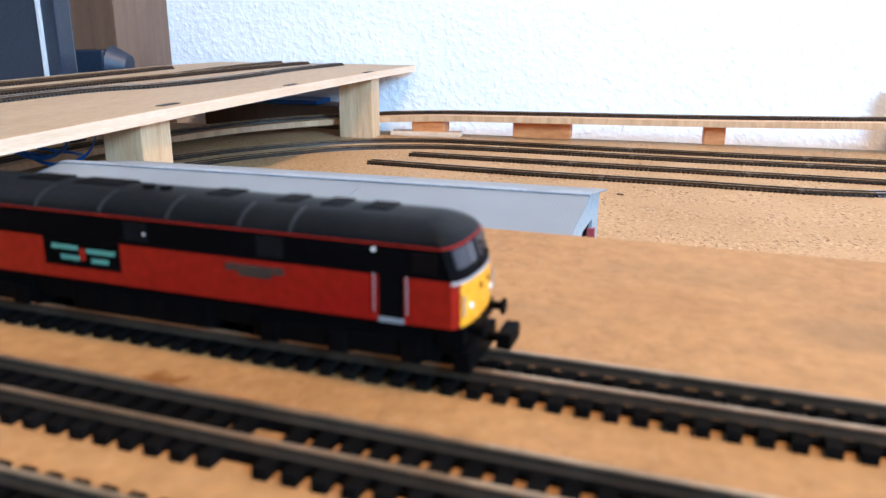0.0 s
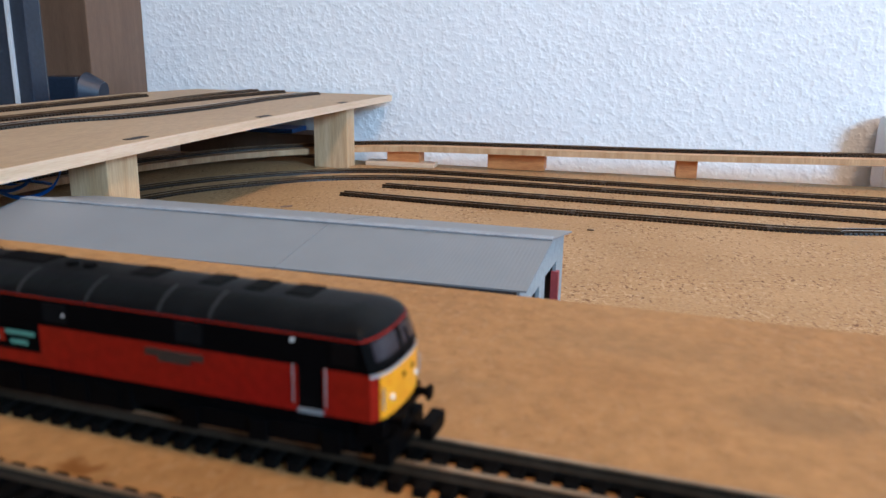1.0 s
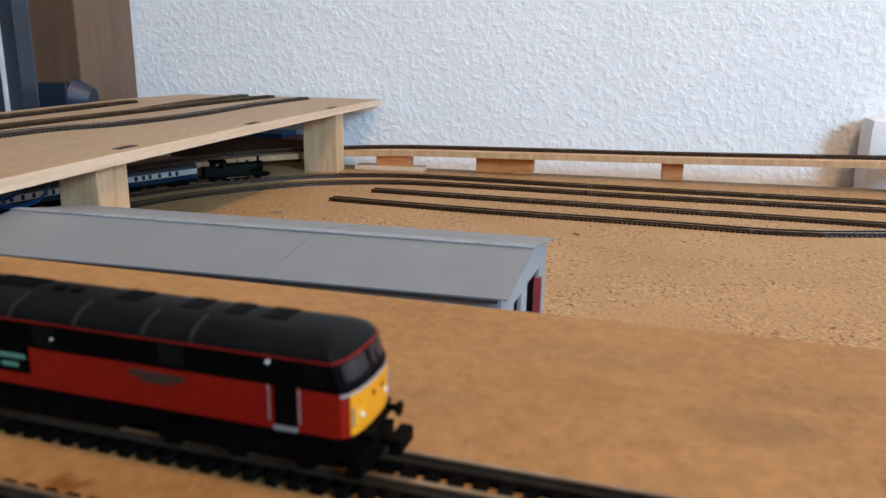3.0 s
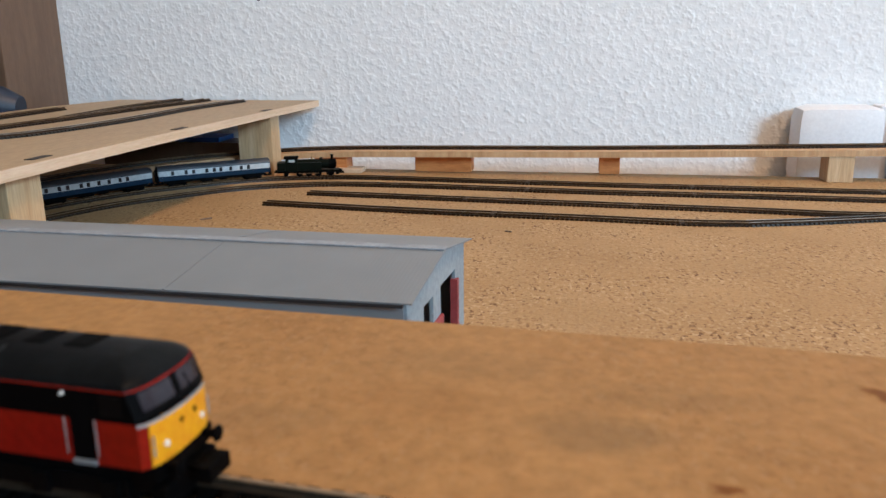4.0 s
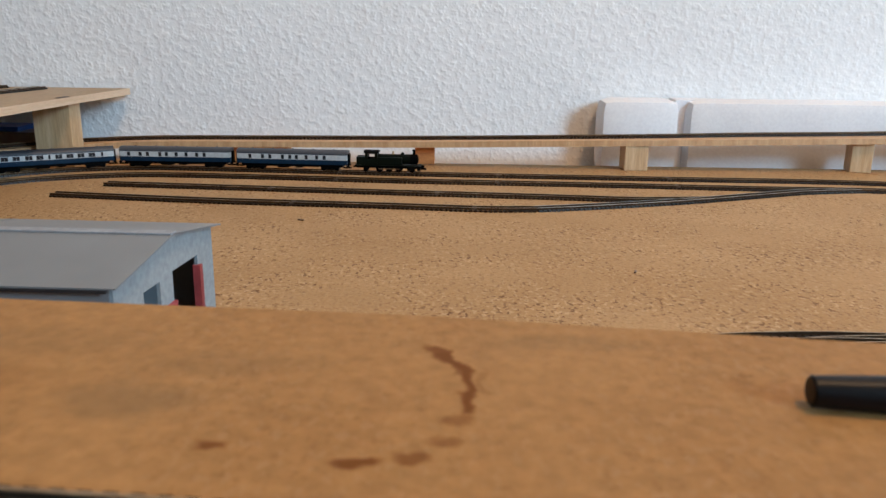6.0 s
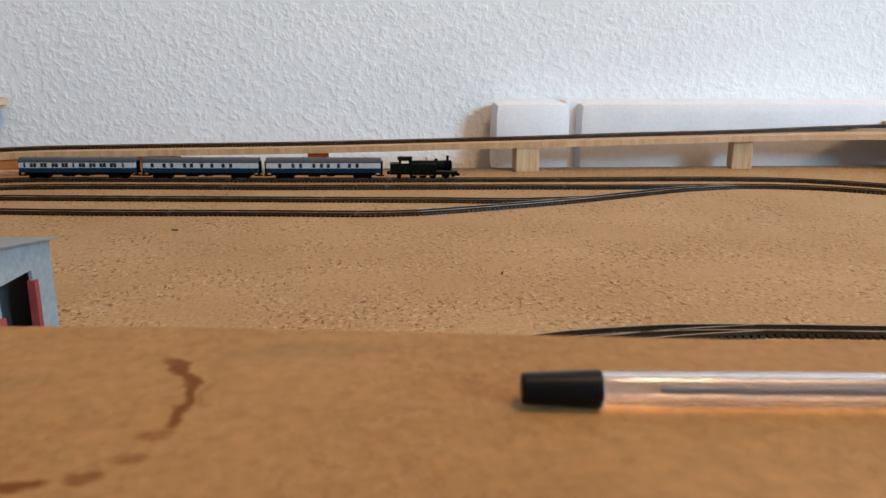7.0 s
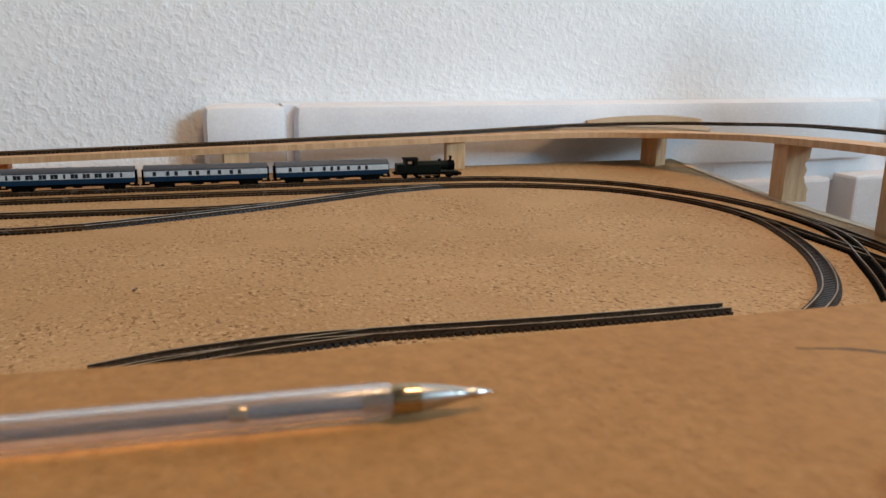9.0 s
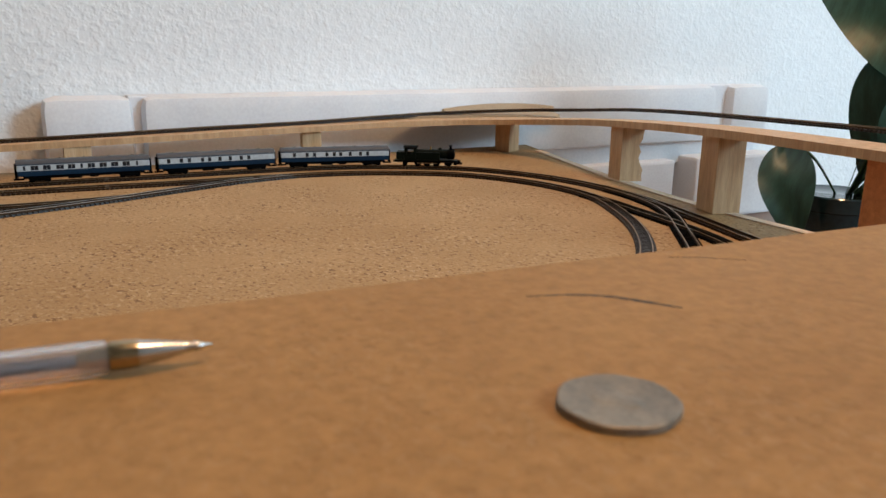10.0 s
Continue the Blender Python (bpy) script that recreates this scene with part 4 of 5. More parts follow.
            rings.append(row)
        for i in range(n):
            bm.faces.new((rings[0][i], rings[0][i + 1], rings[1][i + 1], rings[1][i]))
        part("roof_rib", bm, M_RIB, th, "lighter worn roof rib")
    for x, wd in ((28.7, 2.4), (37.6, 2.2), (46.0, 2.6), (14.5, 3.0), (-13.5, 6.0), (-28.5, 5.0)):
        part("roof_hatch", box((x - wd) * s, (x + wd) * s, -1.6 * s, 4.6 * s, 22.9 * s, 24.3 * s, 0.0005), M_BLACK, th)
    for x in (2, -2):
        part("exhaust_port", cyl((x * s, 0, 23.7 * s), (x * s, 0, 24.6 * s), 1.2 * s, None, 14), M_BLACK, th)
    return th


loco()


# ---- passenger train ----
def coach(windows, label):
    s, L, w = 0.001, 67.5, 9.2
    th = thing("passenger_coach", label, "model coach", group="coaches of the train")

    def wall(name, zs, m, label=""):
        bm = bmesh.new()
        rings = []
        for z, ww in zs:
            r = 0.8
            pts = [(-L, -ww + r), (-L + r, -ww), (L - r, -ww), (L, -ww + r), (L, ww - r), (L - r, ww), (-L + r, ww), (-L, ww - r)]
            rings.append([bm.verts.new((x * s, y * s, z * s)) for x, y in pts])
        for a, b in zip(rings, rings[1:]):
            for i in range(8):
                bm.faces.new((a[i], a[(i + 1) % 8], b[(i + 1) % 8], b[i]))
        bm.faces.new(rings[0])
        bm.faces.new(rings[-1])
        return part(name, bm, m, th, label)

    wall("lower_body", ((7.6, w - 0.2), (8.6, w), (13.2, w)), M_COACHBLUE, "dark blue lower bodyside")
    part("underframe", box(-62 * s, 62 * s, -7.8 * s, 7.8 * s, 4.6 * s, 7.7 * s, 0.0003), M_BLACK, th, "black underframe")
    wall("window_band", ((13.2, w), (19.4, w - 0.1)), M_COACHGREY, "pale grey window band")
    wall("cantrail_band", ((19.4, w - 0.1), (20.6, w - 0.3)), M_COACHBLUE)
    bm = bmesh.new()
    rings = []
    for x in (-L - 0.3, L + 0.3):
        rings.append([bm.verts.new((x * s, (w + 0.1) * math.cos(math.pi * i / 12) * s, (20.2 + 4.6 * math.sin(math.pi * i / 12)) * s)) for i in range(13)])
    for i in range(12):
        bm.faces.new((rings[0][i], rings[0][i + 1], rings[1][i + 1], rings[1][i]))
    bm.faces.new(rings[0])
    bm.faces.new(rings[1])
    part("roof", bm, M_COACHROOF, th, "slate grey curved roof", smooth=True)
    for x in (-50, -25, 0, 25, 50):
        part("roof_vent", cyl((x * s, 0, 24.4 * s), (x * s, 0, 25.5 * s), 0.9 * s, None, 10), M_COACHROOF, th)
    for x, wd in windows:
        for y in (-1, 1):
            win = part("window", box((x - wd / 2) * s, (x + wd / 2) * s, min(y * (w - 0.5), y * (w + 0.06)) * s, max(y * (w - 0.5), y * (w + 0.06)) * s, 13.9 * s, 18.8 * s), M_PANE, th)
            if wd > 5:
                part("glazing_bar", box((x - 0.12) * s, (x + 0.12) * s, min(y * w, y * (w + 0.12)) * s, max(y * w, y * (w + 0.12)) * s, 13.9 * s, 18.8 * s), M_COACHGREY, win)
    for e in (-1, 1):
        part("gangway", box(min(e * (L - 0.5), e * (L + 2.4)) * s, max(e * (L - 0.5), e * (L + 2.4)) * s, -3.6 * s, 3.6 * s, 6.5 * s, 20.5 * s, 0.0004), M_BLACK, th)
        for y in (-5.6, 5.6):
            part("buffer", cyl((e * (L - 1) * s, y * s, 6.2 * s), (e * (L + 2.4) * s, y * s, 6.2 * s), 0.9 * s, None, 10), M_BLACK, th)
        part("coupling", box(min(e * (L - 6), e * (L + 4)) * s, max(e * (L - 6), e * (L + 4)) * s, -1.2 * s, 1.2 * s, 2.6 * s, 4.2 * s), M_BLACK, th)
        bx = e * 46
        bg = part("bogie", box((bx - 11) * s, (bx + 11) * s, -7.2 * s, 7.2 * s, 1.8 * s, 5.4 * s, 0.0006), M_BLACK, th)
        for dx in (-8, 8):
            for y in (-4.5, 4.5):
                part("wheel", cyl(((bx + dx) * s, (y - 0.9) * s, 3.1 * s), ((bx + dx) * s, (y + 0.9) * s, 3.1 * s), 3.1 * s, None, 16), M_BLACK, bg)
    part("underframe_box", box(-18 * s, -4 * s, -7.5 * s, 7.5 * s, 2.8 * s, 5.6 * s, 0.0004), M_BLACK, th)
    part("underframe_box", box(4 * s, 13 * s, -7.5 * s, 7.5 * s, 3.2 * s, 5.6 * s, 0.0004), M_BLACK, th)
    return th


def tank_engine():
    s = 0.001
    th = thing("tank_engine", "dark green model steam tank engine with brass dome", "model locomotive")
    part("frame", box(-36 * s, 36 * s, -6.5 * s, 6.5 * s, 4.6 * s, 7.0 * s, 0.0003), M_BLACK, th)
    part("footplate", box(-37 * s, 37 * s, -8.4 * s, 8.4 * s, 6.9 * s, 7.8 * s, 0.0002), M_ENGINE, th)
    part("boiler", cyl((-12 * s, 0, 14.2 * s), (27 * s, 0, 14.2 * s), 5.4 * s, None, 28), M_ENGINE, th)
    part("smokebox", cyl((25 * s, 0, 14.2 * s), (33 * s, 0, 14.2 * s), 5.7 * s, None, 28), M_BLACK, th, "black smokebox")
    part("smokebox_door", lathe([(4.6 * s, 0), (4.2 * s, 0.6 * s), (2.5 * s, 1.1 * s), (0.5 * s, 1.3 * s)], 24, Matrix.Translation((33 * s, 0, 14.2 * s)) @ Matrix.Rotation(radians(90), 4, "Y")), M_BLACK, th)
    for y in (-1, 1):
        part("side_tank", box(-12 * s, 16 * s, min(y * 3, y * 8.6) * s, max(y * 3, y * 8.6) * s, 7.8 * s, 16.6 * s, 0.0006), M_ENGINE, th)
        part("buffer", cyl((36 * s, y * 5.8 * s, 6.0 * s), (40.5 * s, y * 5.8 * s, 6.0 * s), 1.0 * s, None, 12), M_BLACK, th)
        part("buffer", cyl((-36 * s, y * 5.8 * s, 6.0 * s), (-39.5 * s, y * 5.8 * s, 6.0 * s), 1.0 * s, None, 12), M_BLACK, th)
        part("cylinder_block", cyl((22 * s, y * 7.2 * s, 4.6 * s), (31 * s, y * 7.2 * s, 4.6 * s), 2.4 * s, None, 16), M_BLACK, th)
        for x in (-10, 1, 12):
            part("driving_wheel", cyl((x * s, y * 4.0 * s, 4.2 * s), (x * s, y * 5.6 * s, 4.2 * s), 4.2 * s, None, 22), M_BLACK, th)
        for x in (-26, 27):
            part("carrying_wheel", cyl((x * s, y * 4.0 * s, 2.6 * s), (x * s, y * 5.6 * s, 2.6 * s), 2.6 * s, None, 18), M_BLACK, th)
        part("coupling_rod", box(-11 * s, 13 * s, min(y * 5.8, y * 6.3) * s, max(y * 5.8, y * 6.3) * s, 3.4 * s, 4.2 * s), M_RAIL, th)
    # cab with open side windows
    bm = bmesh.new()
    for y in (-1, 1):
        a, b = sorted((y * 7.8 * s, y * 8.6 * s))
        add_box(bm, -26 * s, -12 * s, a, b, 7.8 * s, 15.0 * s)
        add_box(bm, -26 * s, -23.5 * s, a, b, 15.0 * s, 21.5 * s)
        add_box(bm, -15 * s, -12 * s, a, b, 15.0 * s, 21.5 * s)
        add_box(bm, -23.5 * s, -15 * s, a, b, 20.2 * s, 21.5 * s)
    add_box(bm, -13 * s, -12 * s, -8 * s, 8 * s, 7.8 * s, 22.3 * s)
    add_box(bm, -26 * s, -25 * s, -8 * s, 8 * s, 7.8 * s, 22.3 * s)
    part("cab", bm, M_ENGINE, th)
    bm = bmesh.new()
    rings = [[bm.verts.new((x * s, 9.0 * math.cos(math.pi * i / 10) * s, (21.2 + 2.6 * math.sin(math.pi * i / 10)) * s)) for i in range(11)] for x in (-27.5, -11)]
    for i in range(10):
        bm.faces.new((rings[0][i], rings[0][i + 1], rings[1][i + 1], rings[1][i]))
    bm.faces.new(rings[0])
    bm.faces.new(rings[1])
    part("cab_roof", bm, M_BLACK, th, smooth=True)
    part("bunker", box(-36 * s, -26 * s, -8.4 * s, 8.4 * s, 7.8 * s, 16.8 * s, 0.0008), M_ENGINE, th)
    part("chimney", lathe([(1.9 * s, 19 * s), (1.5 * s, 20 * s), (1.5 * s, 23.6 * s), (2.1 * s, 23.9 * s), (2.1 * s, 24.8 * s)], 18, Matrix.Translation((29 * s, 0, 0))), M_BLACK, th)
    part("dome", lathe([(2.3 * s, 18.6 * s), (2.1 * s, 20.2 * s), (1.5 * s, 21.4 * s), (0.4 * s, 21.8 * s)], 18, Matrix.Translation((16 * s, 0, 0))), M_ENGINE, th)
    part("safety_valve", lathe([(1.4 * s, 19 * s), (0.9 * s, 20 * s), (0.8 * s, 22.6 * s), (0.9 * s, 22.9 * s)], 16, Matrix.Translation((5 * s, 0, 0))), M_BRASS, th, "polished brass safety valve")
    part("front_coupling", box(36 * s, 43 * s, -1.2 * s, 1.2 * s, 2.6 * s, 5.0 * s, 0.0003), M_BLACK, th)
    part("front_steps", box(33 * s, 37 * s, -8 * s, 8 * s, 2.4 * s, 7.4 * s, 0.0004), M_BLACK, th)
    # the model is a little long and tall for its coaches
    for ob in th.children:
        ob.data.transform(Matrix.Diagonal((1.06, 1.0, 1.09, 1.0)))
    return th


W_BRAKE = [(x, 3.7) for x in (-51, -35.5, -26.5, -11, -2, 6, 18, 31, 40)]
W_COMP = [(x, 3.8) for x in (-56, -42, -33, -18, -10, 2, 14, 27, 36)]
W_OPEN = [(-60, 2.4), (-50, 7.4), (-38, 7.4), (-25, 7.4), (-13.5, 7.4), (-3.5, 2.4), (6.5, 7.4), (18.5, 7.4), (30.5, 7.4), (42.5, 7.4), (54, 2.4)]
ENGINE = tank_engine()
COACHES = [coach(W_BRAKE, "blue and pale grey model brake coach coupled behind the engine"), coach(W_COMP, "blue and pale grey model compartment coach"), coach(W_OPEN, "blue and pale grey model coach with large windows")]


# ---- things on the front deck ----
def pen():
    L = 0.1519
    a = math.degrees(math.atan2(0.1418 - 0.1552, 0.1514))
    th = thing("ballpoint_pen", "clear plastic ballpoint pen with black end plug on the board", "pen", pose(0.2385, 0.1552, ZN + 0.0041, 0, 0, a) @ pose(0, 0, 0, 0, 90, 0))
    part("end_plug", lathe([(0.0030, 0.0), (0.0034, 0.0004), (0.0041, 0.0165), (0.0041, 0.0170)], 6 * 4, None), M_PLUG, th, "black tapered end plug", smooth=True)
    bm = bmesh.new()
    prof = [(0.0039, 0.0172), (0.0039, 0.1275), (0.0036, 0.1305), (0.0028, 0.1305), (0.0028, 0.0172)]
    seg = 24
    rings = [[bm.verts.new((r * math.cos(2 * math.pi * i / seg), r * math.sin(2 * math.pi * i / seg), z)) for i in range(seg)] for r, z in prof]
    for k in range(len(prof)):
        p, q = rings[k], rings[(k + 1) % len(prof)]
        for i in range(seg):
            bm.faces.new((p[i], p[(i + 1) % seg], q[(i + 1) % seg], q[i]))
    ob = part("barrel", bm, M_BARREL, th, "clear plastic barrel", smooth=True)
    ob.visible_shadow = False
    part("refill", lathe([(0.0008, 0.030), (0.0011, 0.034), (0.0011, 0.099)], 16), M_INK, th, "thin brown ink refill tube", smooth=True)
    part("ink_follower", lathe([(0.0012, 0.0985), (0.0018, 0.0993), (0.0018, 0.1012), (0.0015, 0.1022)], 20), M_GOLD, th, "small bright plug in the refill", smooth=True)
    part("refill_neck", lathe([(0.0012, 0.1022), (0.0015, 0.104), (0.0015, 0.1250)], 16), M_REFILL, th, "blue-grey end of the refill", smooth=True)
    part("collar", lathe([(0.0016, 0.1245), (0.0022, 0.1255), (0.0025, 0.1300), (0.0031, 0.1310), (0.0032, 0.1335), (0.0030, 0.1365)], 24), M_GOLD, th, "golden brass collar", smooth=True)
    part("point_holder", lathe([(0.0029, 0.1365), (0.0025, 0.1395), (0.0020, 0.1425), (0.0014, 0.1455), (0.0010, 0.1475), (0.0012, 0.1482), (0.0009, 0.1492), (0.0005, 0.1504), (0.0002, L)], 24), M_STEEL, th, "bright metal cone and ball point", smooth=True)


def coin():
    th = thing("coin", "worn silver-coloured seven-sided coin lying flat", "coin", pose(0.4560, 0.0843, ZN, 0, 0, 12))
    n, R = 140, 0.0123
    rim = []
    for i in range(n):
        a = 2 * math.pi * i / n
        c = 2 * math.pi / 7 * round(a / (2 * math.pi / 7))
        rim.append((a, R * (1 - 0.030 * (1 - math.cos((a - c) * 7 / 2 * 1.0) ** 1) * 0.5 - 0.012 * (1 - math.cos(7 * (a - c))) / 2)))
    bm = bmesh.new()
    rings = []
    for k, z in ((0.97, 0.0), (1.0, 0.0002), (1.0, 0.0016), (0.975, 0.0018), (0.93, 0.00178), (0.91, 0.00172), (0.0, 0.0017)):
        if k:
            rings.append([bm.verts.new((k * r * math.cos(a), k * r * math.sin(a), z)) for a, r in rim])
    for p, q in zip(rings, rings[1:]):
        for i in range(n):
            bm.faces.new((p[i], p[(i + 1) % n], q[(i + 1) % n], q[i]))
    bm.faces.new(rings[0])
    bm.faces.new(rings[-1])
    part("blank", bm, M_COIN, th, smooth=True)
    for x, y, r in ((-0.001, 0.002, 0.0038), (0.0005, -0.0025, 0.0030), (0.002, 0.004, 0.0018)):
        part("relief", lathe([(r, 0.0016), (r * 0.9, 0.00178), (r * 0.5, 0.00184), (r * 0.05, 0.00186)], 20, Matrix.Translation((x, y, 0))), M_COIN, th, "worn raised emblem", smooth=True)


def marks():
    """Pencil strokes and scratches on the front deck."""
    def stroke(points, w):
        line = spline([(x, y, ZN) for x, y in points], 0.0015)
        bm = bmesh.new()
        rows = []
        for i, p in enumerate(line):
            d = line[min(i + 1, len(line) - 1)] - line[max(i - 1, 0)]
            d.normalize()
            ww = w * (0.35 + 0.65 * math.sin(math.pi * (i + 0.6) / (len(line) + 0.2))) * random.uniform(0.6, 1.2)
            rows.append([bm.verts.new(p + Vector((-d.y, d.x, 0)) * ww * e + Vector((0, 0, z))) for e, z in ((-1, 0.0), (0, 0.00012), (1, 0.0))])
        for a, b in zip(rows, rows[1:]):
            bm.faces.new((a[0], a[1], b[1], b[0]))
            bm.faces.new((a[1], a[2], b[2], b[1]))
        ob = part("scratch", bm, M_PENCIL)
        tagged(ob, "dark scratch on the fibreboard deck", "scratch", "deck scratches", "structure")

    stroke([(0.478, 0.151), (0.492, 0.146), (0.502, 0.138), (0.511, 0.124)], 0.0009)
    stroke([(0.4995, 0.1405), (0.505, 0.1335), (0.511, 0.1245)], 0.0012)
    stroke([(0.545, 0.166), (0.555, 0.161), (0.566, 0.152)], 0.0004)


pen()
coin()
marks()


# ---- white packing along the wall ----
def packing():
    th = thing("polystyrene_packing", "long white moulded polystyrene packing against the wall", "packing")
    y0, y1 = 1.078, 1.135
    for x0, x1, d in ((0.372, 0.480, 0.0), (0.491, 1.52, 0.0), (1.56, 1.66, 0.0)):
        part("raised_block", box(x0, x1, y0 + d, y1, -0.020, 0.084, 0.017), M_FOAM, th, smooth=True)
    for x0, x1 in ((0.476, 0.517), (1.51, 1.57)):
        part("groove", box(x0, x1, y0 + 0.022, y1, -0.020, 0.0835, 0.002), M_FOAM, th)
    part("recess", box(0.376, 1.65, y0 + 0.02, y1, -0.060, -0.012, 0.002), M_FOAM, th)
    part("lower_block", box(0.372, 1.42, y0 - 0.005, y1, -0.165, -0.050, 0.006), M_FOAM, th)
    part("lower_block", box(1.45, 1.66, y0 - 0.03, y1, -0.165, -0.045, 0.006), M_FOAM, th)


packing()


# ---- pot plant ----
def plant():
    th = thing("pot_plant", "glossy broad-leaved pot plant in a dark glazed pot", "pot plant", pose(1.395, 0.715, -0.165))
    part("pot", lathe([(0.040, 0.0), (0.043, 0.003), (0.055, 0.07), (0.060, 0.110), (0.058, 0.116), (0.052, 0.114), (0.050, 0.09)], 40), M_POT, th, "dark teal glazed pot", smooth=True)
    part("rim_band", lathe([(0.0575, 0.094), (0.0606, 0.096), (0.0622, 0.116), (0.0605, 0.118), (0.0585, 0.117)], 40), M_POT, th, "dark glazed pot rim", smooth=True)
    part("soil", lathe([(0.049, 0.090), (0.051, 0.099), (0.03, 0.105), (0.005, 0.108)], 28), M_SOIL, th, "dark potting soil")
    rnd = random.Random(5)
    # unseen leaves added on the window side to shade the wall and packing
    SHADE_LEAVES = []
    for i in range(20):
        x, y, z = 0.10 + rnd.uniform(0, 0.40), -0.16 - rnd.uniform(0, 0.10), 0.12 + rnd.uniform(0, 0.34)
        SHADE_LEAVES.append(((x, y, z), (x + rnd.uniform(-0.05, 0.10), y - rnd.uniform(0.02, 0.08), z + rnd.uniform(0.06, 0.16) * rnd.choice((-1, 1))), 0.055))
    # leaf base and tip, and width, in the plant's space
    for base, tip, wide, face in [(*leaf, (-0.82, -0.55, 0.15)) for leaf in (((0.10, -0.17, 0.27), (0.0, 0.045, 0.42), 0.064), ((0.07, -0.10, 0.33), (0.045, -0.035, 0.165), 0.060), ((0.06, -0.14, 0.30), (0.065, -0.09, 0.12), 0.062), ((0.14, -0.20, 0.33), (0.20, -0.30, 0.18), 0.05),
                            ((0.13, -0.16, 0.40), (0.02, -0.05, 0.56), 0.05), ((0.15, -0.13, 0.36), (0.26, -0.02, 0.48), 0.05), ((0.12, -0.15, 0.36), (0.08, -0.28, 0.50), 0.05), ((0.10, -0.12, 0.22), (0.10, -0.12, 0.06), 0.042),
                            ((0.15, -0.2, 0.42), (0.24, -0.30, 0.58), 0.05), ((0.09, -0.10, 0.26), (0.15, 0.02, 0.12), 0.045), ((-0.048, 0.016, 0.190), (-0.072, -0.046, 0.05), 0.040))] + [(*leaf, (0.60, -0.72, 0.25)) for leaf in SHADE_LEAVES]:
        base, tip = Vector(base) + Vector((-0.035, 0.02, 0)), Vector(tip) + Vector((-0.035, 0.02, 0))
        mid = Vector((base.x * 0.5, base.y * 0.5, 0.14 + (base.z - 0.14) * 0.6))
        part("stem", sweep(bmesh.new(), spline([(0.005, -0.005, 0.10), tuple(mid), tuple(base)], 0.02), [(-0.003, 0), (0, 0.003), (0.003, 0), (0, -0.003)]), M_STEM, th)
        along = tip - base
        ln = along.length
        along.normalize()
        view = Vector(face)
        across = along.cross(view).normalized()
        up = across.cross(along)
        bm = bmesh.new()
        n, rows = 16, []
        for i in range(n + 1):
            t = i / n
            w = wide * math.sin(math.pi * min(1, t ** 0.75)) ** 0.85 * (1 - 0.2 * t) + 0.0004
            c = base + along * (ln * t) + up * (0.14 * ln * math.sin(math.pi * t))
            rows.append([bm.verts.new(c + across * (w * e) + up * (0.25 * w * abs(e) + 0.003 * math.sin(9 * t + 4 * e + wide * 900))) for e in (-1, -0.6, -0.25, 0, 0.25, 0.6, 1)])
        for p, q in zip(rows, rows[1:]):
            for j in range(6):
                bm.faces.new((p[j], p[j + 1], q[j + 1], q[j]))
        ext = bmesh.ops.extrude_face_region(bm, geom=list(bm.faces))
        bmesh.ops.translate(bm, verts=[v for v in ext["geom"] if isinstance(v, bmesh.types.BMVert)], vec=up * -0.0008)
        part("leaf", bm, M_LEAF, th, smooth=True)


plant()


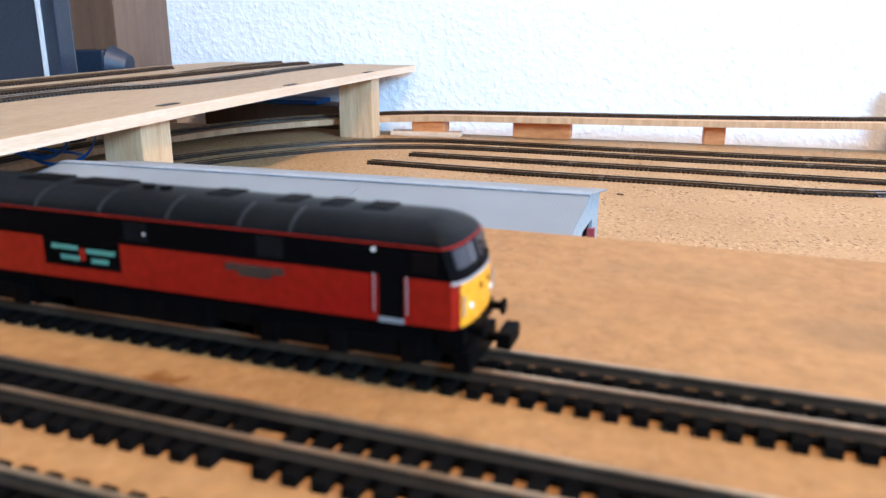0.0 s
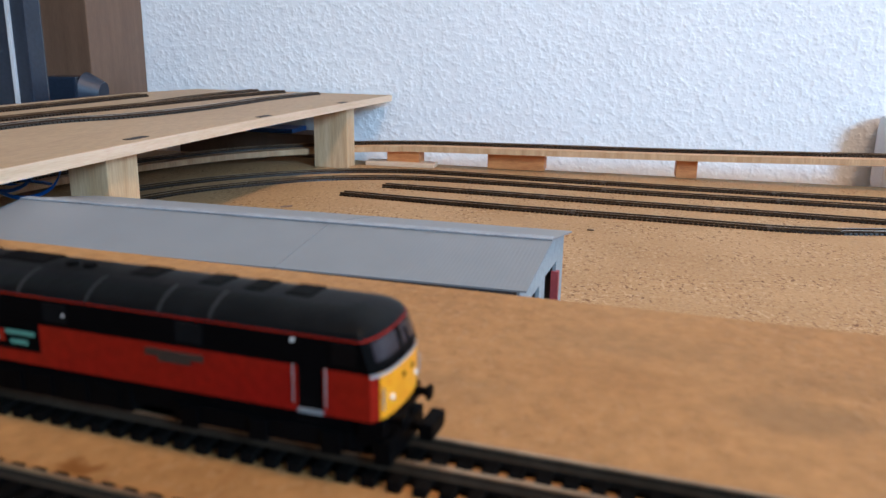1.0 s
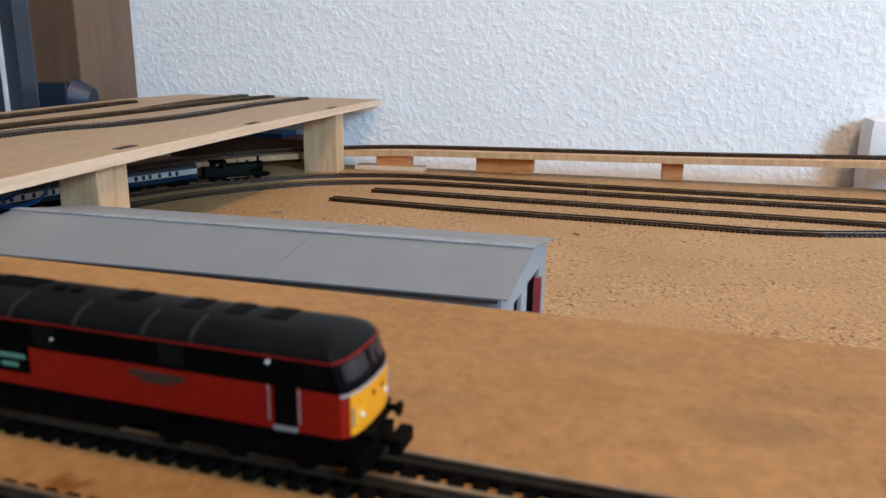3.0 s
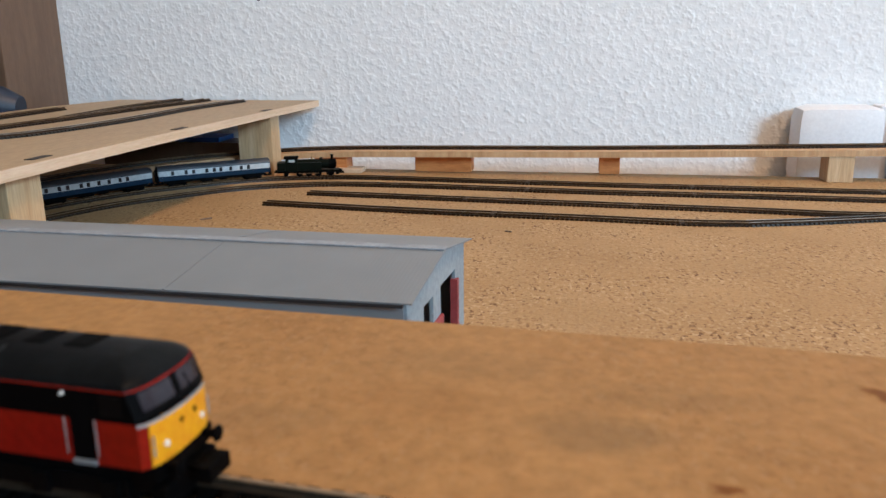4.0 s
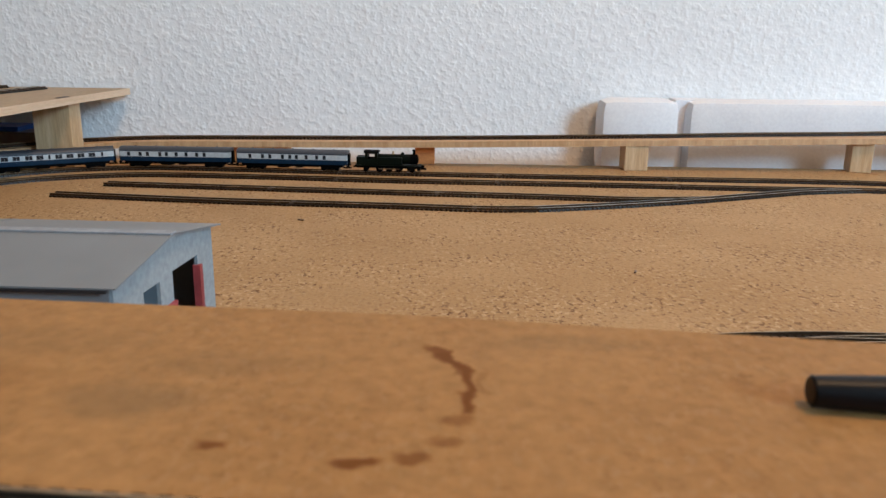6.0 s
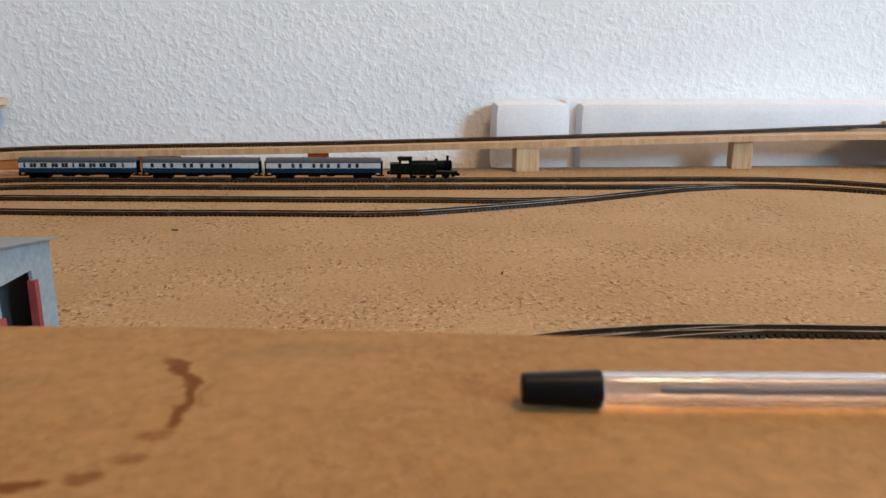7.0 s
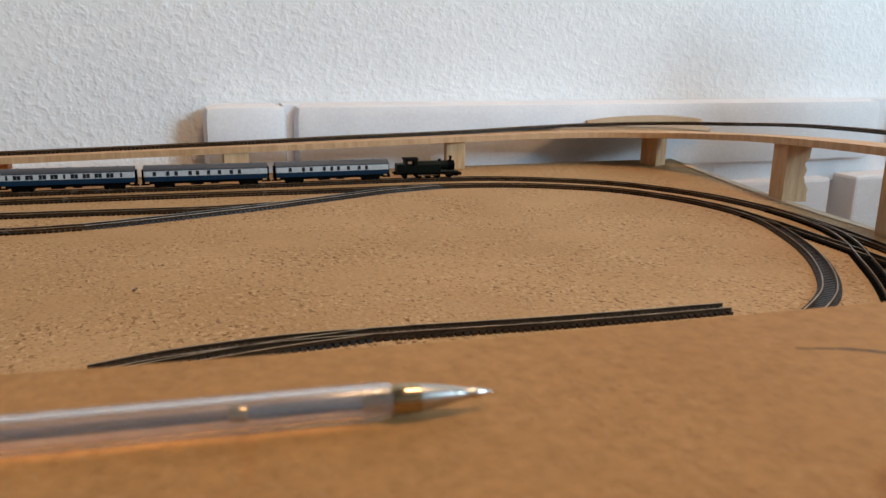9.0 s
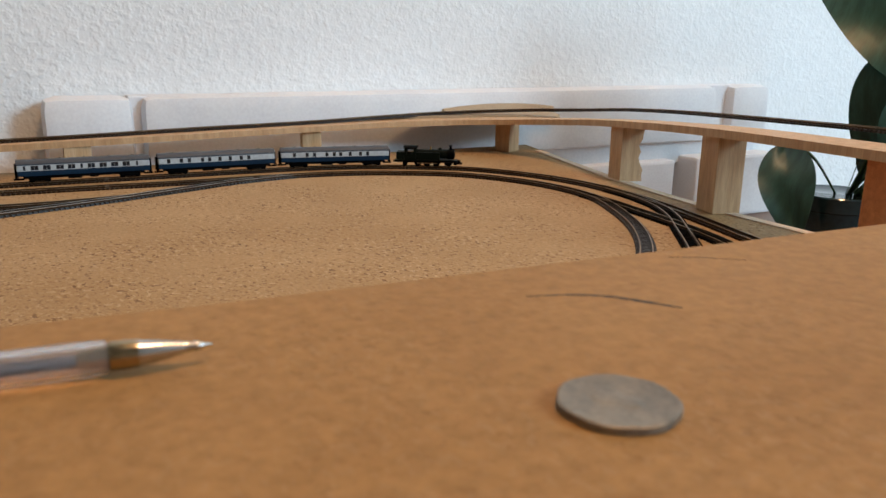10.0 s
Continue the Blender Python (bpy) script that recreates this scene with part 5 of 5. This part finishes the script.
# ---- behind the side deck ----
def left_side():
    th = thing("cabinet", "tall brown wooden cabinet standing against the wall", "cabinet")
    part("body", box(-1.25, -0.690, 1.0, 1.134, FLOOR, 1.1, 0.002), M_CABINET, th)
    part("glass_door", box(-1.20, -0.785, 0.994, 0.9995, FLOOR + 0.1, 1.06, 0.002), M_GREYGLASS, th, "glass door with a grey reflection in its colour")
    part("top_board", box(-1.27, -0.68, 0.99, 1.134, 1.1, 1.125, 0.002), M_CABINET, th)
    th = thing("display_panel", "tall glossy dark panel with a bright metal strip", "panel", pose(-0.648, 0.83, -0.165, 0, 0, 0))
    part("screen", box(-0.34, 0.0, 0.0, 0.03, 0, 0.78, 0.004), M_TVBLACK, th)
    part("metal_strip", box(-0.0235, -0.0190, -0.004, 0.001, 0.10, 0.775, 0.0006), M_STRIP, th, "bright metal edge strip")
    part("foot", box(-0.30, -0.04, -0.05, 0.08, 0, 0.012, 0.002), M_TVBLACK, th)
    th = thing("speaker", "small black box speaker with a blue rounded side", "speaker", pose(-0.715, 0.985, -0.165, 0, 0, 12))
    part("case", box(-0.026, 0.022, -0.03, 0.03, 0, 0.274, 0.003), M_TVBLACK, th)
    part("grille", cyl((0.020, 0.0, 0.252), (0.046, 0.0, 0.248), 0.028, 0.018, 28), M_SPEAKER, th, "blue-grey rounded side", smooth=True)
    # under the deck
    for k, pts in enumerate(([(-0.62, 0.55, 0.004), (-0.56, 0.62, 0.03), (-0.52, 0.66, 0.022), (-0.53, 0.70, 0.012)], [(-0.66, 0.62, 0.004), (-0.60, 0.66, 0.018), (-0.56, 0.72, 0.004), (-0.60, 0.80, 0.003)], [(-0.60, 0.50, 0.003), (-0.57, 0.58, 0.012), (-0.60, 0.66, 0.02), (-0.66, 0.70, 0.004)],
                             [(-0.455, 0.50, 0.0785), (-0.442, 0.50, 0.058), (-0.412, 0.498, 0.047), (-0.386, 0.50, 0.054), (-0.372, 0.505, 0.0785)], [(-0.450, 0.512, 0.0785), (-0.428, 0.508, 0.050), (-0.400, 0.506, 0.041), (-0.372, 0.51, 0.050), (-0.360, 0.515, 0.0785)])):
        line = spline(pts, 0.006)
        ring = [(0.0016 * math.cos(2 * math.pi * i / 8), 0.0016 * math.sin(2 * math.pi * i / 8)) for i in range(8)]
        tagged(part("cable", sweep(bmesh.new(), line, ring), M_BLUE, smooth=True), "thin blue cable curled under the deck", "cable", "blue cables")
    tagged(part("plastic_tray", box(-0.535, -0.42, 1.075, 1.128, 0.0300, 0.0365, 0.001), M_BLUE), "flat blue plastic tray lying on a dark block", "tray")
    tagged(part("dark_block", box(-0.60, -0.38, 1.068, 1.132, -0.018, 0.0300, 0.001), M_CABINET), "dark brown block behind the layout by the wall", "wooden block")
    tagged(part("rear_ledge", box(-0.85, 0.36, 1.052, 1.134, -0.165, -0.0185, 0.001), M_PINE), "pine ledge behind the layout base", "ledge", kind="structure")


left_side()
tagged(part("wall_mark", box(-0.372, -0.368, 1.1355, 1.1372, 0.228, 0.236, 0.0005), M_DARK), "small dark nick in the stucco", "mark", kind="structure")
for x, y, a, ln in ((-0.272, 0.716, 40, 0.012), (0.03, 0.70, -15, 0.006), (0.30, 0.55, 70, 0.005)):
    ob = part("wood_splinter", box(-ln / 2, ln / 2, -0.0008, 0.0008, 0.0001, 0.0014, 0.0003), M_CABINET)
    ob.matrix_basis = pose(x, y, 0, 0, 0, a)
    tagged(ob, "tiny dark wood splinter on the chipboard", "splinter", "splinters")


# ---- what moves ----
TRAIN_S = [(0.00, 0.6331), (0.25, 0.6768), (0.50, 0.7205), (0.75, 0.7642), (1.00, 0.8079), (1.25, 0.8516), (1.50, 0.8954), (1.75, 0.9391), (2.00, 0.9828), (2.25, 1.0265), (2.50, 1.0702), (2.75, 1.1139), (3.00, 1.1576), (3.25, 1.2013), (3.50, 1.2450), (3.75, 1.2887), (4.00, 1.3321), (4.25, 1.3754), (4.50, 1.4186), (4.75, 1.4610), (5.00, 1.5034), (5.25, 1.5457), (5.50, 1.5881), (5.75, 1.6306), (6.00, 1.6731), (6.25, 1.7158), (6.50, 1.7586), (6.75, 1.8016), (7.00, 1.8449), (7.25, 1.8885), (7.50, 1.9324), (7.75, 1.9773), (8.00, 2.0226), (8.25, 2.0684), (8.50, 2.1145), (8.75, 2.1612), (9.00, 2.2083), (9.25, 2.2555), (9.50, 2.3033), (9.75, 2.3486), (10.00, 2.3946)]


def motions():
    line = spline(OUTER, 0.002)
    far = [0.0]
    for a, b in zip(line, line[1:]):
        far.append(far[-1] + (b - a).length)

    def at(s):
        i = min(max(int(s / far[-1] * (len(line) - 1)), 0), len(line) - 2)
        u = (s - far[i]) / (far[i + 1] - far[i])
        return line[i].lerp(line[i + 1], u)

    z = SLEEPER_H + RAIL_H
    for ob, back, reach in [(ENGINE, 0.043, 0.020)] + [(c, 0.043 + 0.117 + 0.1445 * i, 0.046) for i, c in enumerate(COACHES)]:
        rows = []
        for t, s in TRAIN_S:
            a, b = at(s - back - reach), at(s - back + reach)
            m = (a + b) / 2
            rows.append((t, pose(m.x, m.y, z, 0, 0, math.degrees(math.atan2(b.y - a.y, b.x - a.x)))))
        walk(ob, rows)


motions()
